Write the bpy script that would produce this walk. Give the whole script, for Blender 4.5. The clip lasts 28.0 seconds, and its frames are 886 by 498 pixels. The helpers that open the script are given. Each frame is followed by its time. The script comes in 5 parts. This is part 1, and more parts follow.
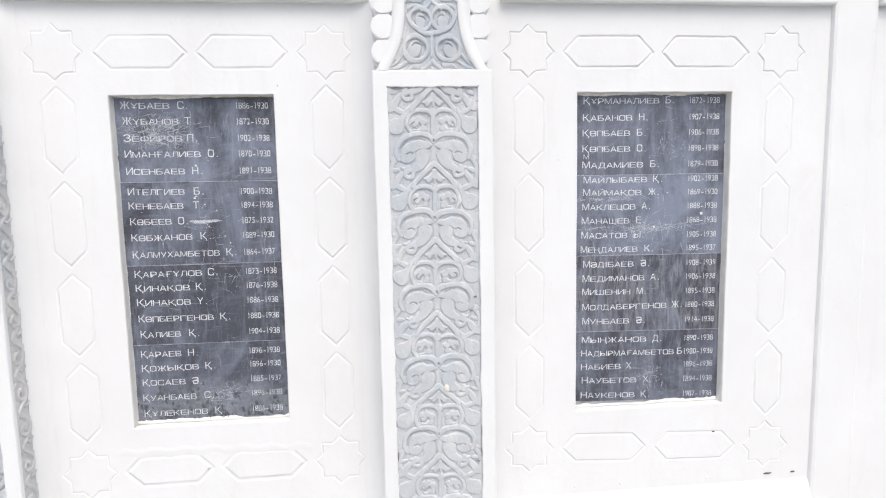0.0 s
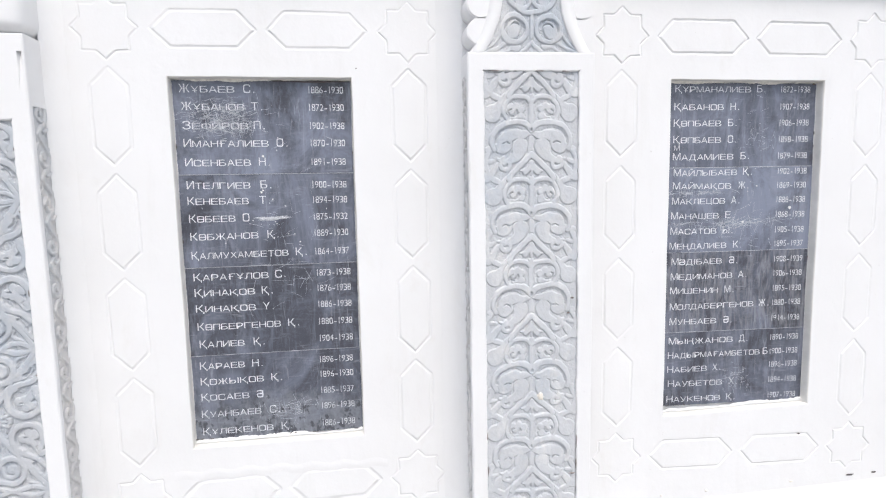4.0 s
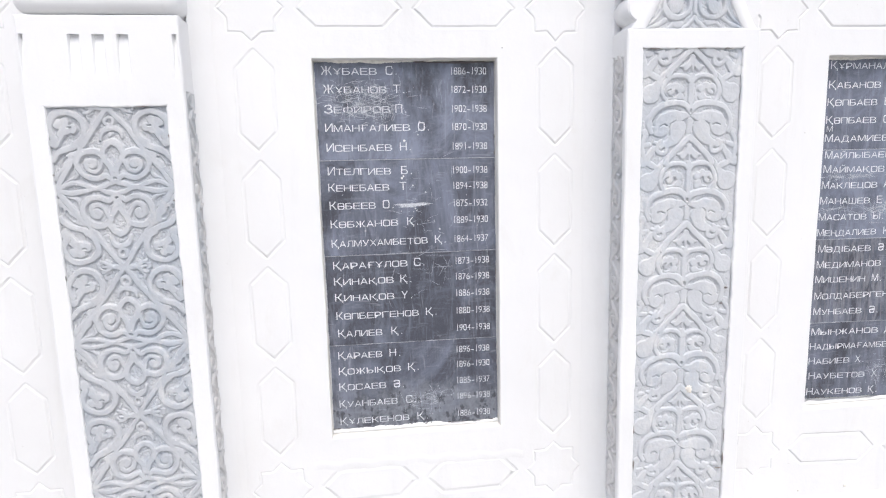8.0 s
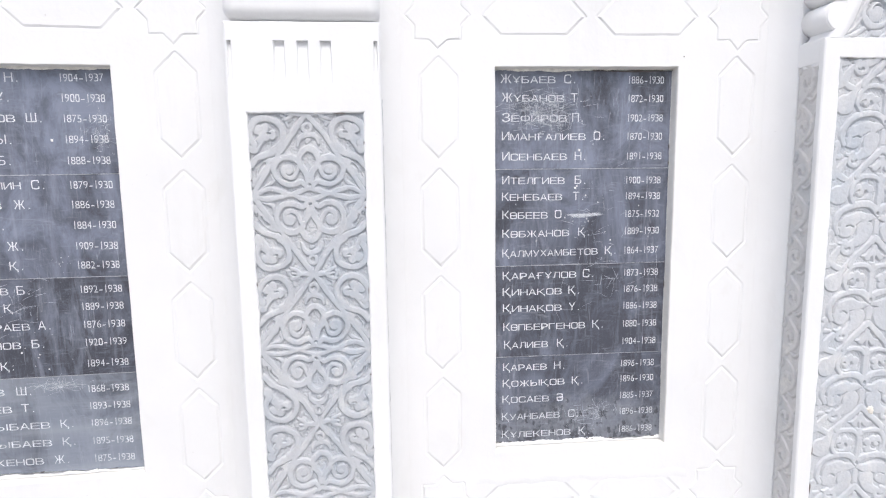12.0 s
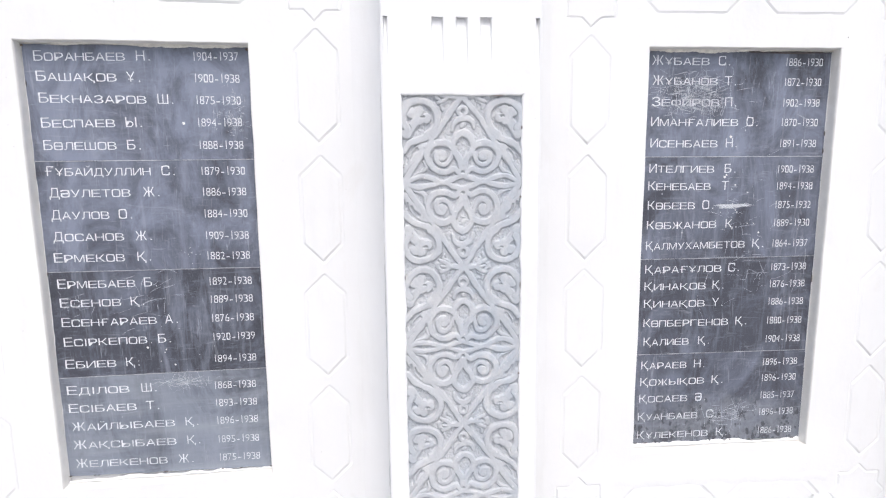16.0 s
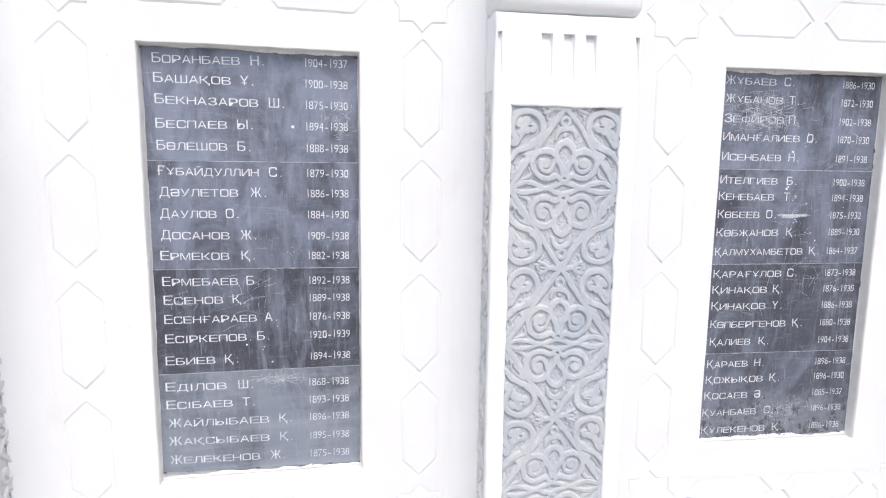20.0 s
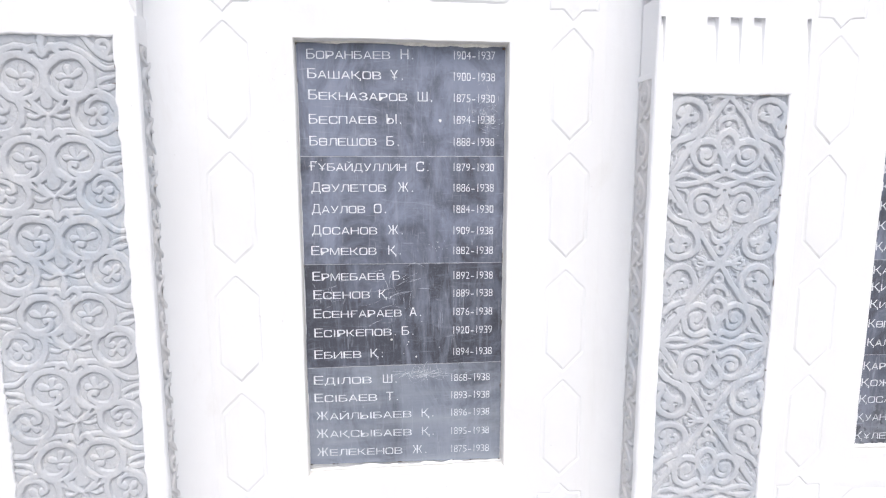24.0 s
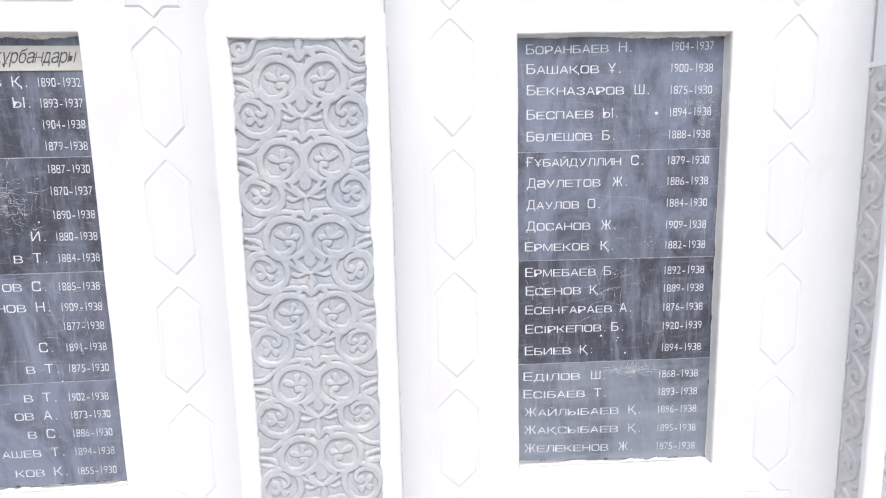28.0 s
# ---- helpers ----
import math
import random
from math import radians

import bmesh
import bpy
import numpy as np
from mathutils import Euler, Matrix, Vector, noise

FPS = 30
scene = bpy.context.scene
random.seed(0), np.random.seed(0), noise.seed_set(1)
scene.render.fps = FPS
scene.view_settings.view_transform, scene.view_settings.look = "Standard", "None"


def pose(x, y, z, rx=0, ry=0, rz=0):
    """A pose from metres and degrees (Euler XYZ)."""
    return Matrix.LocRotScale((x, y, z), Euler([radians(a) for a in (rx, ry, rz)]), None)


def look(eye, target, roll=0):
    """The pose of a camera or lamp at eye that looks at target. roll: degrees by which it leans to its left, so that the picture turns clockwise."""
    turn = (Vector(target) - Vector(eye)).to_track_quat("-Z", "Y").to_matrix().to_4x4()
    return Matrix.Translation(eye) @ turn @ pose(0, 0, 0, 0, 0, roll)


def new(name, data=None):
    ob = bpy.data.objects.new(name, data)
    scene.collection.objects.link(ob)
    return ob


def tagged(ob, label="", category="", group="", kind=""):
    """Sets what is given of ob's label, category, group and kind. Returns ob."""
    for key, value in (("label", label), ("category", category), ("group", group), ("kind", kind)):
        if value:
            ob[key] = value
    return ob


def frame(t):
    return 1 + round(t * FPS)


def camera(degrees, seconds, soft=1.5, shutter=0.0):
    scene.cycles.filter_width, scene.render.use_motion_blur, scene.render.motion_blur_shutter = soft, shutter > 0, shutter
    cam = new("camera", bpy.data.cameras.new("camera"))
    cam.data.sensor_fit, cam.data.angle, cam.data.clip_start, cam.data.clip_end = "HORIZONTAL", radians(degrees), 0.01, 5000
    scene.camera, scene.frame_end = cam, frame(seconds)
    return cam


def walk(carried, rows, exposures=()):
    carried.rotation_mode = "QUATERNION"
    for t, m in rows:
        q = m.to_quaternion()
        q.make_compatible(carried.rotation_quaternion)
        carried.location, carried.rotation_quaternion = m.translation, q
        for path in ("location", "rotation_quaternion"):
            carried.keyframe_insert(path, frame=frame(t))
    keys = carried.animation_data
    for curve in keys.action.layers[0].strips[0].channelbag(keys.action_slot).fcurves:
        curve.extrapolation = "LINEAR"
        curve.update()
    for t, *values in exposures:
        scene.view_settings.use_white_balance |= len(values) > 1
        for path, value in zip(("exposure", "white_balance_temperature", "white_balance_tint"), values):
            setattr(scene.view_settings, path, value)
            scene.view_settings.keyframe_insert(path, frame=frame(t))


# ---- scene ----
cam = camera(73.3, 28.0, 1.2)
PATH = [
    (0, (0.969, -2.251, 1.502), (1.153, -0.272, 1.277), -1.1),
    (0.5, (0.901, -2.165, 1.476), (1.075, -0.183, 1.266), -1.4),
    (1, (0.878, -2.102, 1.493), (1.054, -0.123, 1.271), -0.5),
    (1.5, (0.817, -2.069, 1.504), (1.015, -0.092, 1.277), -0.6),
    (2, (0.734, -2.053, 1.504), (0.997, -0.084, 1.267), -0.5),
    (2.5, (0.723, -2.066, 1.509), (1.001, -0.1, 1.272), -0.9),
    (3, (0.676, -2.072, 1.509), (0.934, -0.103, 1.269), -1.0),
    (3.5, (0.603, -2.062, 1.502), (0.883, -0.095, 1.272), -1.0),
    (5.5, (0.496, -1.91, 1.486), (0.846, 0.037, 1.191), -1.4),
    (6, (0.48, -1.889, 1.484), (0.795, 0.063, 1.182), -0.1),
    (6.5, (0.346, -1.869, 1.502), (0.693, 0.078, 1.204), -0.6),
    (7, (0.269, -1.872, 1.514), (0.596, 0.078, 1.218), -0.3),
    (7.5, (0.209, -1.887, 1.524), (0.48, 0.071, 1.221), -0.4),
    (8, (0.162, -1.905, 1.525), (0.394, 0.057, 1.218), -1.4),
    (8.5, (0.11, -1.883, 1.516), (0.312, 0.081, 1.194), -0.8),
    (9, (0.063, -1.815, 1.491), (0.179, 0.162, 1.212), -1.9),
    (9.5, (-0.047, -1.769, 1.518), (0.09, 0.207, 1.24), -0.4),
    (10, (-0.134, -1.766, 1.538), (0.075, 0.201, 1.243), -1.0),
    (10.5, (-0.188, -1.785, 1.523), (0.044, 0.177, 1.215), -0.9),
    (11, (-0.21, -1.803, 1.506), (-0.008, 0.164, 1.211), -1.2),
    (11.5, (-0.259, -1.817, 1.51), (-0.084, 0.158, 1.245), -1.0),
    (12, (-0.323, -1.826, 1.527), (-0.152, 0.148, 1.258), -0.8),
    (12.5, (-0.344, -1.829, 1.525), (-0.23, 0.15, 1.254), -0.8),
    (13, (-0.419, -1.77, 1.507), (-0.343, 0.207, 1.22), -1.6),
    (13.5, (-0.496, -1.706, 1.502), (-0.424, 0.274, 1.232), -1.9),
    (15.5, (-0.692, -1.674, 1.527), (-0.541, 0.297, 1.228), -0.7),
    (16, (-0.727, -1.693, 1.527), (-0.569, 0.277, 1.22), -0.5),
    (16.5, (-0.784, -1.701, 1.513), (-0.607, 0.271, 1.226), -0.1),
    (17, (-0.82, -1.718, 1.52), (-0.595, 0.249, 1.239), 0.3),
    (17.5, (-0.827, -1.742, 1.516), (-0.612, 0.225, 1.229), 0.2),
    (18, (-0.845, -1.708, 1.507), (-0.679, 0.261, 1.202), -0.2),
    (18.5, (-0.921, -1.646, 1.488), (-0.735, 0.319, 1.168), -1.0),
    (19, (-1.005, -1.645, 1.485), (-0.767, 0.319, 1.188), 1.5),
    (19.5, (-1.074, -1.69, 1.49), (-0.788, 0.27, 1.21), 1.4),
    (20, (-1.113, -1.737, 1.513), (-0.836, 0.225, 1.243), 0.7),
    (20.5, (-1.131, -1.765, 1.518), (-0.872, 0.195, 1.215), 0.3),
    (21, (-1.159, -1.77, 1.498), (-0.986, 0.199, 1.187), -0.4),
    (21.5, (-1.231, -1.773, 1.495), (-1.055, 0.197, 1.2), -0.1),
    (22, (-1.261, -1.785, 1.504), (-1.082, 0.187, 1.22), -0.3),
    (22.5, (-1.27, -1.789, 1.51), (-1.142, 0.184, 1.208), -0.3),
    (24.5, (-1.448, -1.658, 1.514), (-1.335, 0.317, 1.219), -0.0),
    (25, (-1.509, -1.658, 1.508), (-1.369, 0.313, 1.195), -0.2),
    (25.5, (-1.59, -1.692, 1.504), (-1.474, 0.287, 1.242), -1.1),
    (26, (-1.709, -1.73, 1.524), (-1.533, 0.245, 1.258), -1.0),
    (26.5, (-1.732, -1.781, 1.52), (-1.586, 0.195, 1.251), -0.4),
    (27, (-1.773, -1.782, 1.515), (-1.68, 0.197, 1.243), 0.1),
    (27.5, (-1.805, -1.736, 1.5), (-1.786, 0.246, 1.235), -1.0),
    (28, (-1.888, -1.661, 1.512), (-1.899, 0.316, 1.212), -1.3),
]
walk(cam, [(t, look(eye, target, roll)) for t, eye, target, roll in PATH], [(0.0, 0.26, 5920, 5.5), (2.0, 0.25, 5850, 5.5), (8.0, 0.31, 5840, 7), (28.0, 0.37, 5800, 7.5)])

from mathutils.geometry import tessellate_polygon

SKY, SUN = 0.15, 0.45

# ---------------------------------------------------------------- daylight: thin overcast, high and behind the walker
world = bpy.data.worlds.new("sky")
scene.world = world
world.use_nodes = True
wn = world.node_tree.nodes
sky = wn.new("ShaderNodeTexSky")
sky.sky_type = "NISHITA"
sky.sun_disc = False
sky.sun_elevation = radians(59)
sky.sun_rotation = radians(173)
sky.air_density, sky.dust_density, sky.ozone_density = 0.8, 8.0, 0.6
wn["Background"].inputs["Strength"].default_value = SKY
world.node_tree.links.new(sky.outputs["Color"], wn["Background"].inputs["Color"])
sun = new("sun", bpy.data.lights.new("sun", "SUN"))
sun.data.energy, sun.data.angle, sun.data.color = SUN, radians(172), (1.0, 0.975, 0.945)
sun.matrix_world = look((0.6, -6.0, 10), (0, 0, 0))


# ---------------------------------------------------------------- materials
def material(name, rough=0.7, metal=0.0, spec=0.5):
    m = bpy.data.materials.new(name)
    m.use_nodes = True
    b = m.node_tree.nodes["Principled BSDF"]
    b.inputs["Roughness"].default_value = rough
    b.inputs["Metallic"].default_value = metal
    b.inputs["Specular IOR Level"].default_value = spec
    return m, m.node_tree, b


def node(tree, kind, **values):
    n = tree.nodes.new(kind)
    for key, v in values.items():
        n.inputs[key.replace("_", " ")].default_value = v
    return n


def noise_tex(tree, coord, scale, detail=4.0, rough=0.6, stretch=(1, 1, 1), distort=0.0):
    mp = node(tree, "ShaderNodeMapping", Scale=stretch)
    tree.links.new(coord, mp.inputs["Vector"])
    n = node(tree, "ShaderNodeTexNoise", Scale=scale, Detail=detail, Roughness=rough, Distortion=distort)
    tree.links.new(mp.outputs["Vector"], n.inputs["Vector"])
    return n.outputs["Fac"]


def ramp(tree, fac, a, b, ca, cb):
    r = tree.nodes.new("ShaderNodeValToRGB")
    r.color_ramp.elements[0].position, r.color_ramp.elements[1].position = a, b
    r.color_ramp.elements[0].color, r.color_ramp.elements[1].color = (*ca, 1), (*cb, 1)
    tree.links.new(fac, r.inputs["Fac"])
    return r.outputs["Color"]


def mix(tree, fac, a, b, blend="MIX"):
    m = tree.nodes.new("ShaderNodeMix")
    m.data_type, m.blend_type = "RGBA", blend
    for socket, v in (("Factor", fac), ("A", a), ("B", b)):
        s = [i for i in m.inputs if i.name == socket and i.enabled][0]
        if isinstance(v, (int, float)):
            s.default_value = v
        elif isinstance(v, tuple):
            s.default_value = (*v, 1)
        else:
            tree.links.new(v, s)
    return [o for o in m.outputs if o.enabled][0]


def bump(tree, b, height, strength, distance, previous=None):
    n = node(tree, "ShaderNodeBump", Strength=strength, Distance=distance)
    tree.links.new(height, n.inputs["Height"])
    if previous:
        tree.links.new(previous, n.inputs["Normal"])
    tree.links.new(n.outputs["Normal"], b.inputs["Normal"])
    return n.outputs["Normal"]


def coords(tree):
    return tree.nodes.new("ShaderNodeNewGeometry").outputs["Position"]


def white_paint():
    m, t, b = material("white_paint", 0.62, 0, 0.35)
    p = coords(t)
    big = noise_tex(t, p, 2.2, 3)
    base = ramp(t, big, 0.3, 0.7, (0.77, 0.768, 0.763), (0.81, 0.81, 0.808))
    streak = noise_tex(t, p, 9.0, 5, 0.7, (1, 1, 0.16))
    base = mix(t, ramp(t, streak, 0.56, 0.8, (0, 0, 0), (0.3, 0.3, 0.3)), base, (0.66, 0.65, 0.62))
    stain = noise_tex(t, p, 4.5, 6, 0.72, (1, 1, 0.5), 0.5)
    base = mix(t, ramp(t, stain, 0.58, 0.74, (0, 0, 0), (0.45, 0.45, 0.45)), base, (0.72, 0.705, 0.675))
    speck = noise_tex(t, p, 70, 2, 0.5)
    base = mix(t, ramp(t, speck, 0.76, 0.80, (0, 0, 0), (0.5, 0.5, 0.5)), base, (0.55, 0.53, 0.5))
    t.links.new(base, b.inputs["Base Color"])
    first = bump(t, b, noise_tex(t, p, 7, 4, 0.5), 0.16, 0.02)
    bump(t, b, noise_tex(t, p, 130, 3, 0.6), 0.15, 0.002, first)
    return m


def relief_paint(name, a, b_, dirt):
    m, t, b = material(name, 0.66, 0, 0.3)
    p = coords(t)
    base = ramp(t, noise_tex(t, p, 7, 4, 0.6), 0.3, 0.72, a, b_)
    cool = tuple(c * k for c, k in zip(a, (0.88, 0.94, 1.0)))
    base = mix(t, ramp(t, noise_tex(t, p, 4.2, 5, 0.65, (1, 1, 0.6)), 0.5, 0.66, (0, 0, 0), (0.75, 0.75, 0.75)), base, cool)
    pale = tuple(min(1, c * k) for c, k in zip(b_, (1.12, 1.1, 1.06)))
    base = mix(t, ramp(t, noise_tex(t, p, 11, 6, 0.75, (1, 1, 0.7), 0.6), 0.52, 0.66, (0, 0, 0), (0.85, 0.85, 0.85)), base, pale)
    base = mix(t, ramp(t, noise_tex(t, p, 38, 4, 0.7), 0.55, 0.8, (0, 0, 0), (0.7, 0.7, 0.7)), base, dirt)
    base = mix(t, ramp(t, noise_tex(t, p, 95, 2, 0.5), 0.73, 0.78, (0, 0, 0), (0.8, 0.8, 0.8)), base, (0.75, 0.74, 0.72))
    base = mix(t, ramp(t, noise_tex(t, p, 16, 5, 0.72), 0.52, 0.72, (0, 0, 0), (0.55, 0.55, 0.55)), base, (0.58, 0.575, 0.565))
    t.links.new(base, b.inputs["Base Color"])
    first = bump(t, b, noise_tex(t, p, 45, 3, 0.5), 0.2, 0.004)
    bump(t, b, noise_tex(t, p, 320, 2, 0.6), 0.16, 0.001, first)
    return m


def granite(name, dust_sheen, seed, brushed=0.0, film=(0.232, 0.258, 0.335), swept=0.0, mottled=None):
    """Polished dark granite under a dusty, chalky film with sky sheen painted into its colour: dust_sheen 0 to 1;
    brushed: slanting marks; swept: broad wipes; mottled: height under which rain has splashed it.
    """
    m, t, b = material(name, 0.3, 0, 0.5)
    p = node(t, "ShaderNodeMapping", Location=(seed, 0, seed * 1.7))
    t.links.new(coords(t), p.inputs["Vector"])
    p = p.outputs["Vector"]
    base = ramp(t, noise_tex(t, p, 3.0, 2), 0.35, 0.65, (0.046, 0.049, 0.063), (0.062, 0.066, 0.085))
    grain = noise_tex(t, p, 420, 2, 0.5)
    base = mix(t, ramp(t, grain, 0.5, 0.7, (0, 0, 0), (0.35, 0.35, 0.35)), base, (0.14, 0.145, 0.175))
    # bluish film: real dustiness plus the sky's reflection put into the colour
    cloud = noise_tex(t, p, 6.0, 6, 0.7, (1, 1, 0.6), 0.9)
    base = mix(t, ramp(t, cloud, 0.5 - 0.2 * dust_sheen, 0.86 - 0.3 * dust_sheen, (0, 0, 0), (0.9, 0.9, 0.9)), base, film)
    # drips and wiped streaks, broad and soft
    drip = noise_tex(t, p, 16, 5, 0.7, (1.5, 1, 0.22), 0.5)
    base = mix(t, ramp(t, drip, 0.52, 0.74, (0, 0, 0), (0.55, 0.55, 0.55)), base, (0.29, 0.315, 0.385))
    wipe = noise_tex(t, p, 22, 6, 0.78, (0.4, 1, 1.6), 1.2)
    base = mix(t, ramp(t, wipe, 0.54, 0.78, (0, 0, 0), (0.55, 0.55, 0.55)), base, (0.29, 0.312, 0.37))
    if brushed:
        mp = node(t, "ShaderNodeMapping", Rotation=(0, radians(-24), 0), Scale=(9, 1, 1.5))
        t.links.new(p, mp.inputs["Vector"])
        k = node(t, "ShaderNodeTexNoise", Scale=7.0, Detail=4.0, Roughness=0.7, Distortion=0.5)
        t.links.new(mp.outputs["Vector"], k.inputs["Vector"])
        base = mix(t, ramp(t, k.outputs["Fac"], 0.46, 0.62, (0, 0, 0), (brushed, brushed, brushed)), base, (0.27, 0.275, 0.30))
    if swept:
        for tilt, scale in ((17, 3.0), (24, 6.5)):
            mp = node(t, "ShaderNodeMapping", Rotation=(0, radians(tilt), 0), Scale=(0.55, 1, 3.4))
            t.links.new(p, mp.inputs["Vector"])
            k = node(t, "ShaderNodeTexNoise", Scale=scale, Detail=5.0, Roughness=0.62, Distortion=0.7)
            t.links.new(mp.outputs["Vector"], k.inputs["Vector"])
            base = mix(t, ramp(t, k.outputs["Fac"], 0.45, 0.66, (0, 0, 0), (swept, swept, swept)), base, (0.32, 0.347, 0.385))
    if mottled:
        xyz = t.nodes.new("ShaderNodeSeparateXYZ")
        t.links.new(coords(t), xyz.inputs["Vector"])
        lift = t.nodes.new("ShaderNodeMath")
        lift.operation = "MULTIPLY_ADD"
        t.links.new(noise_tex(t, p, 9, 5, 0.7), lift.inputs[0])
        lift.inputs[1].default_value = 0.3
        t.links.new(xyz.outputs["Z"], lift.inputs[2])
        splash = ramp(t, lift.outputs["Value"], mottled + 0.10, mottled + 0.17, (1, 1, 1), (0, 0, 0))
        film_2 = ramp(t, noise_tex(t, p, 30, 4, 0.7), 0.36, 0.6, (0.25, 0.25, 0.25), (0.8, 0.8, 0.8))
        base = mix(t, mix(t, 1.0, splash, film_2, "MULTIPLY"), base, (0.225, 0.24, 0.27))
        drops = ramp(t, noise_tex(t, p, 46, 3, 0.6, (1, 1, 0.75)), 0.55, 0.62, (0, 0, 0), (0.85, 0.85, 0.85))
        base = mix(t, mix(t, 1.0, splash, drops, "MULTIPLY"), base, (0.05, 0.054, 0.066))
    for n, (sx, sz, tilt) in enumerate(((17, 1.1, 21), (14, 1.2, -14), (1.6, 13, 12), (15, 1.3, 48), (2.0, 14, -9))):
        mp = node(t, "ShaderNodeMapping", Rotation=(0, radians(tilt), 0), Scale=(sx, 1, sz), Location=(n * 3.1, 0, n))
        t.links.new(p, mp.inputs["Vector"])
        k = node(t, "ShaderNodeTexNoise", Scale=4.6, Detail=3.0, Roughness=0.72, Distortion=1.1)
        t.links.new(mp.outputs["Vector"], k.inputs["Vector"])
        base = mix(t, ramp(t, k.outputs["Fac"], 0.64, 0.72, (0, 0, 0), (0.3, 0.3, 0.3)), base, (0.40, 0.42, 0.47))
    # fine upright scribbles, in patches only
    hair = noise_tex(t, p, 60, 3, 0.75, (1.6, 1, 0.16), 1.3)
    patch = ramp(t, noise_tex(t, p, 8, 3, 0.6), 0.5, 0.64, (0, 0, 0), (0.6, 0.6, 0.6))
    base = mix(t, mix(t, 1.0, ramp(t, hair, 0.58, 0.68, (0, 0, 0), (1, 1, 1)), patch, "MULTIPLY"), base, (0.34, 0.365, 0.42))
    spot = noise_tex(t, p, 75, 1, 0.5)
    base = mix(t, ramp(t, spot, 0.80, 0.83, (0, 0, 0), (0.9, 0.9, 0.9)), base, (0.6, 0.61, 0.63))
    t.links.new(base, b.inputs["Base Color"])
    t.links.new(ramp(t, cloud, 0.35, 0.7, (0.3, 0.3, 0.3), (0.6, 0.6, 0.6)), b.inputs["Roughness"])
    bump(t, b, noise_tex(t, p, 14, 2, 0.5), 0.05, 0.004)
    return m


def plain(name, colour, rough=0.7, spread=0.12, scale=20.0):
    m, t, b = material(name, rough, 0, 0.35)
    p = coords(t)
    lo, hi = tuple(c * (1 - spread) for c in colour), tuple(min(1, c * (1 + spread)) for c in colour)
    t.links.new(ramp(t, noise_tex(t, p, scale, 4, 0.65), 0.3, 0.7, lo, hi), b.inputs["Base Color"])
    bump(t, b, noise_tex(t, p, scale * 6, 3, 0.6), 0.3, 0.002)
    return m


WHITE = white_paint()
RELIEFS = [relief_paint("warm_grey_relief_paint", (0.456, 0.468, 0.487), (0.526, 0.536, 0.551), (0.41, 0.402, 0.398)),
           relief_paint("grey_relief_paint", (0.462, 0.475, 0.496), (0.530, 0.542, 0.560), (0.40, 0.405, 0.415)),
           relief_paint("blue_grey_relief_paint", (0.505, 0.52, 0.541), (0.582, 0.596, 0.614), (0.445, 0.455, 0.468))]
# side strips: the same grey paint, lightened and warmed to offset their shade
SIDE = relief_paint("lightened_side_relief_paint", (0.57, 0.562, 0.552), (0.66, 0.65, 0.64), (0.40, 0.385, 0.37))
GRANITES = [granite("dusty_sheen_granite", 0.98, 0.0), granite("scuffed_granite", 0.54, 3.3), granite("clear_granite", 0.12, 7.1), granite("worn_granite", 0.76, 11.7), granite("brushed_granite", 0.3, 5.2, 0.6), granite("smudged_granite", 0.36, 9.1),
            granite("wiped_granite", 1.05, 13.4, film=(0.226, 0.251, 0.304), swept=0.36), granite("splashed_granite", 0.15, 9.1, mottled=0.755)]
LETTER = plain("white_engraving_paint", (0.74, 0.755, 0.775), 0.75, 0.15, 60)
FADED = plain("faded_engraving_paint", (0.64, 0.66, 0.69), 0.8, 0.3, 50)
CHALK = plain("chalk_scuff", (0.50, 0.52, 0.56), 0.9, 0.25, 80)
SPLASH = plain("white_paint_spots", (0.75, 0.75, 0.74), 0.7)
MORTAR = plain("cream_mortar", (0.80, 0.775, 0.71), 0.9, 0.2, 45)
CHIP_SHADE = plain("dark_chip_and_shade", (0.12, 0.108, 0.105), 0.9, 0.3, 60)
GROUT = plain("pale_grout", (0.42, 0.43, 0.45), 0.9, 0.45, 35)
BARE = plain("bare_plaster", (0.78, 0.74, 0.66), 0.9, 0.1, 60)
REVEAL = plain("weathered_white_paint", (0.80, 0.785, 0.75), 0.8, 0.06, 25)
BOARD = plain("cream_title_board", (0.60, 0.58, 0.53), 0.6, 0.06, 30)
INK = plain("grey_script_paint", (0.10, 0.105, 0.11), 0.7, 0.2, 60)
PAVING = plain("pale_concrete_paving", (0.33, 0.325, 0.315), 0.85, 0.15, 1.5)


# ---------------------------------------------------------------- mesh helpers
def part(name, mesh, mat, parent=None, label="", m=None):
    if isinstance(mesh, bmesh.types.BMesh):
        data = bpy.data.meshes.new(name)
        mesh.to_mesh(data)
        mesh.free()
        mesh = data
    if not mesh.materials:
        mesh.materials.append(mat)
    ob = new(name, mesh)
    ob.parent = parent
    if m is not None:
        ob.matrix_local = m
    if label:
        ob["label"] = label
    return ob


def group_at(name, m):
    e = new(name)
    e.empty_display_size = 0.1
    e.matrix_world = m
    return e


def mesh_of(name, verts, faces, smooth=False):
    me = bpy.data.meshes.new(name)
    me.from_pydata([tuple(v) for v in verts], [], faces)
    me.update()
    if smooth:
        me.shade_smooth()
    return me


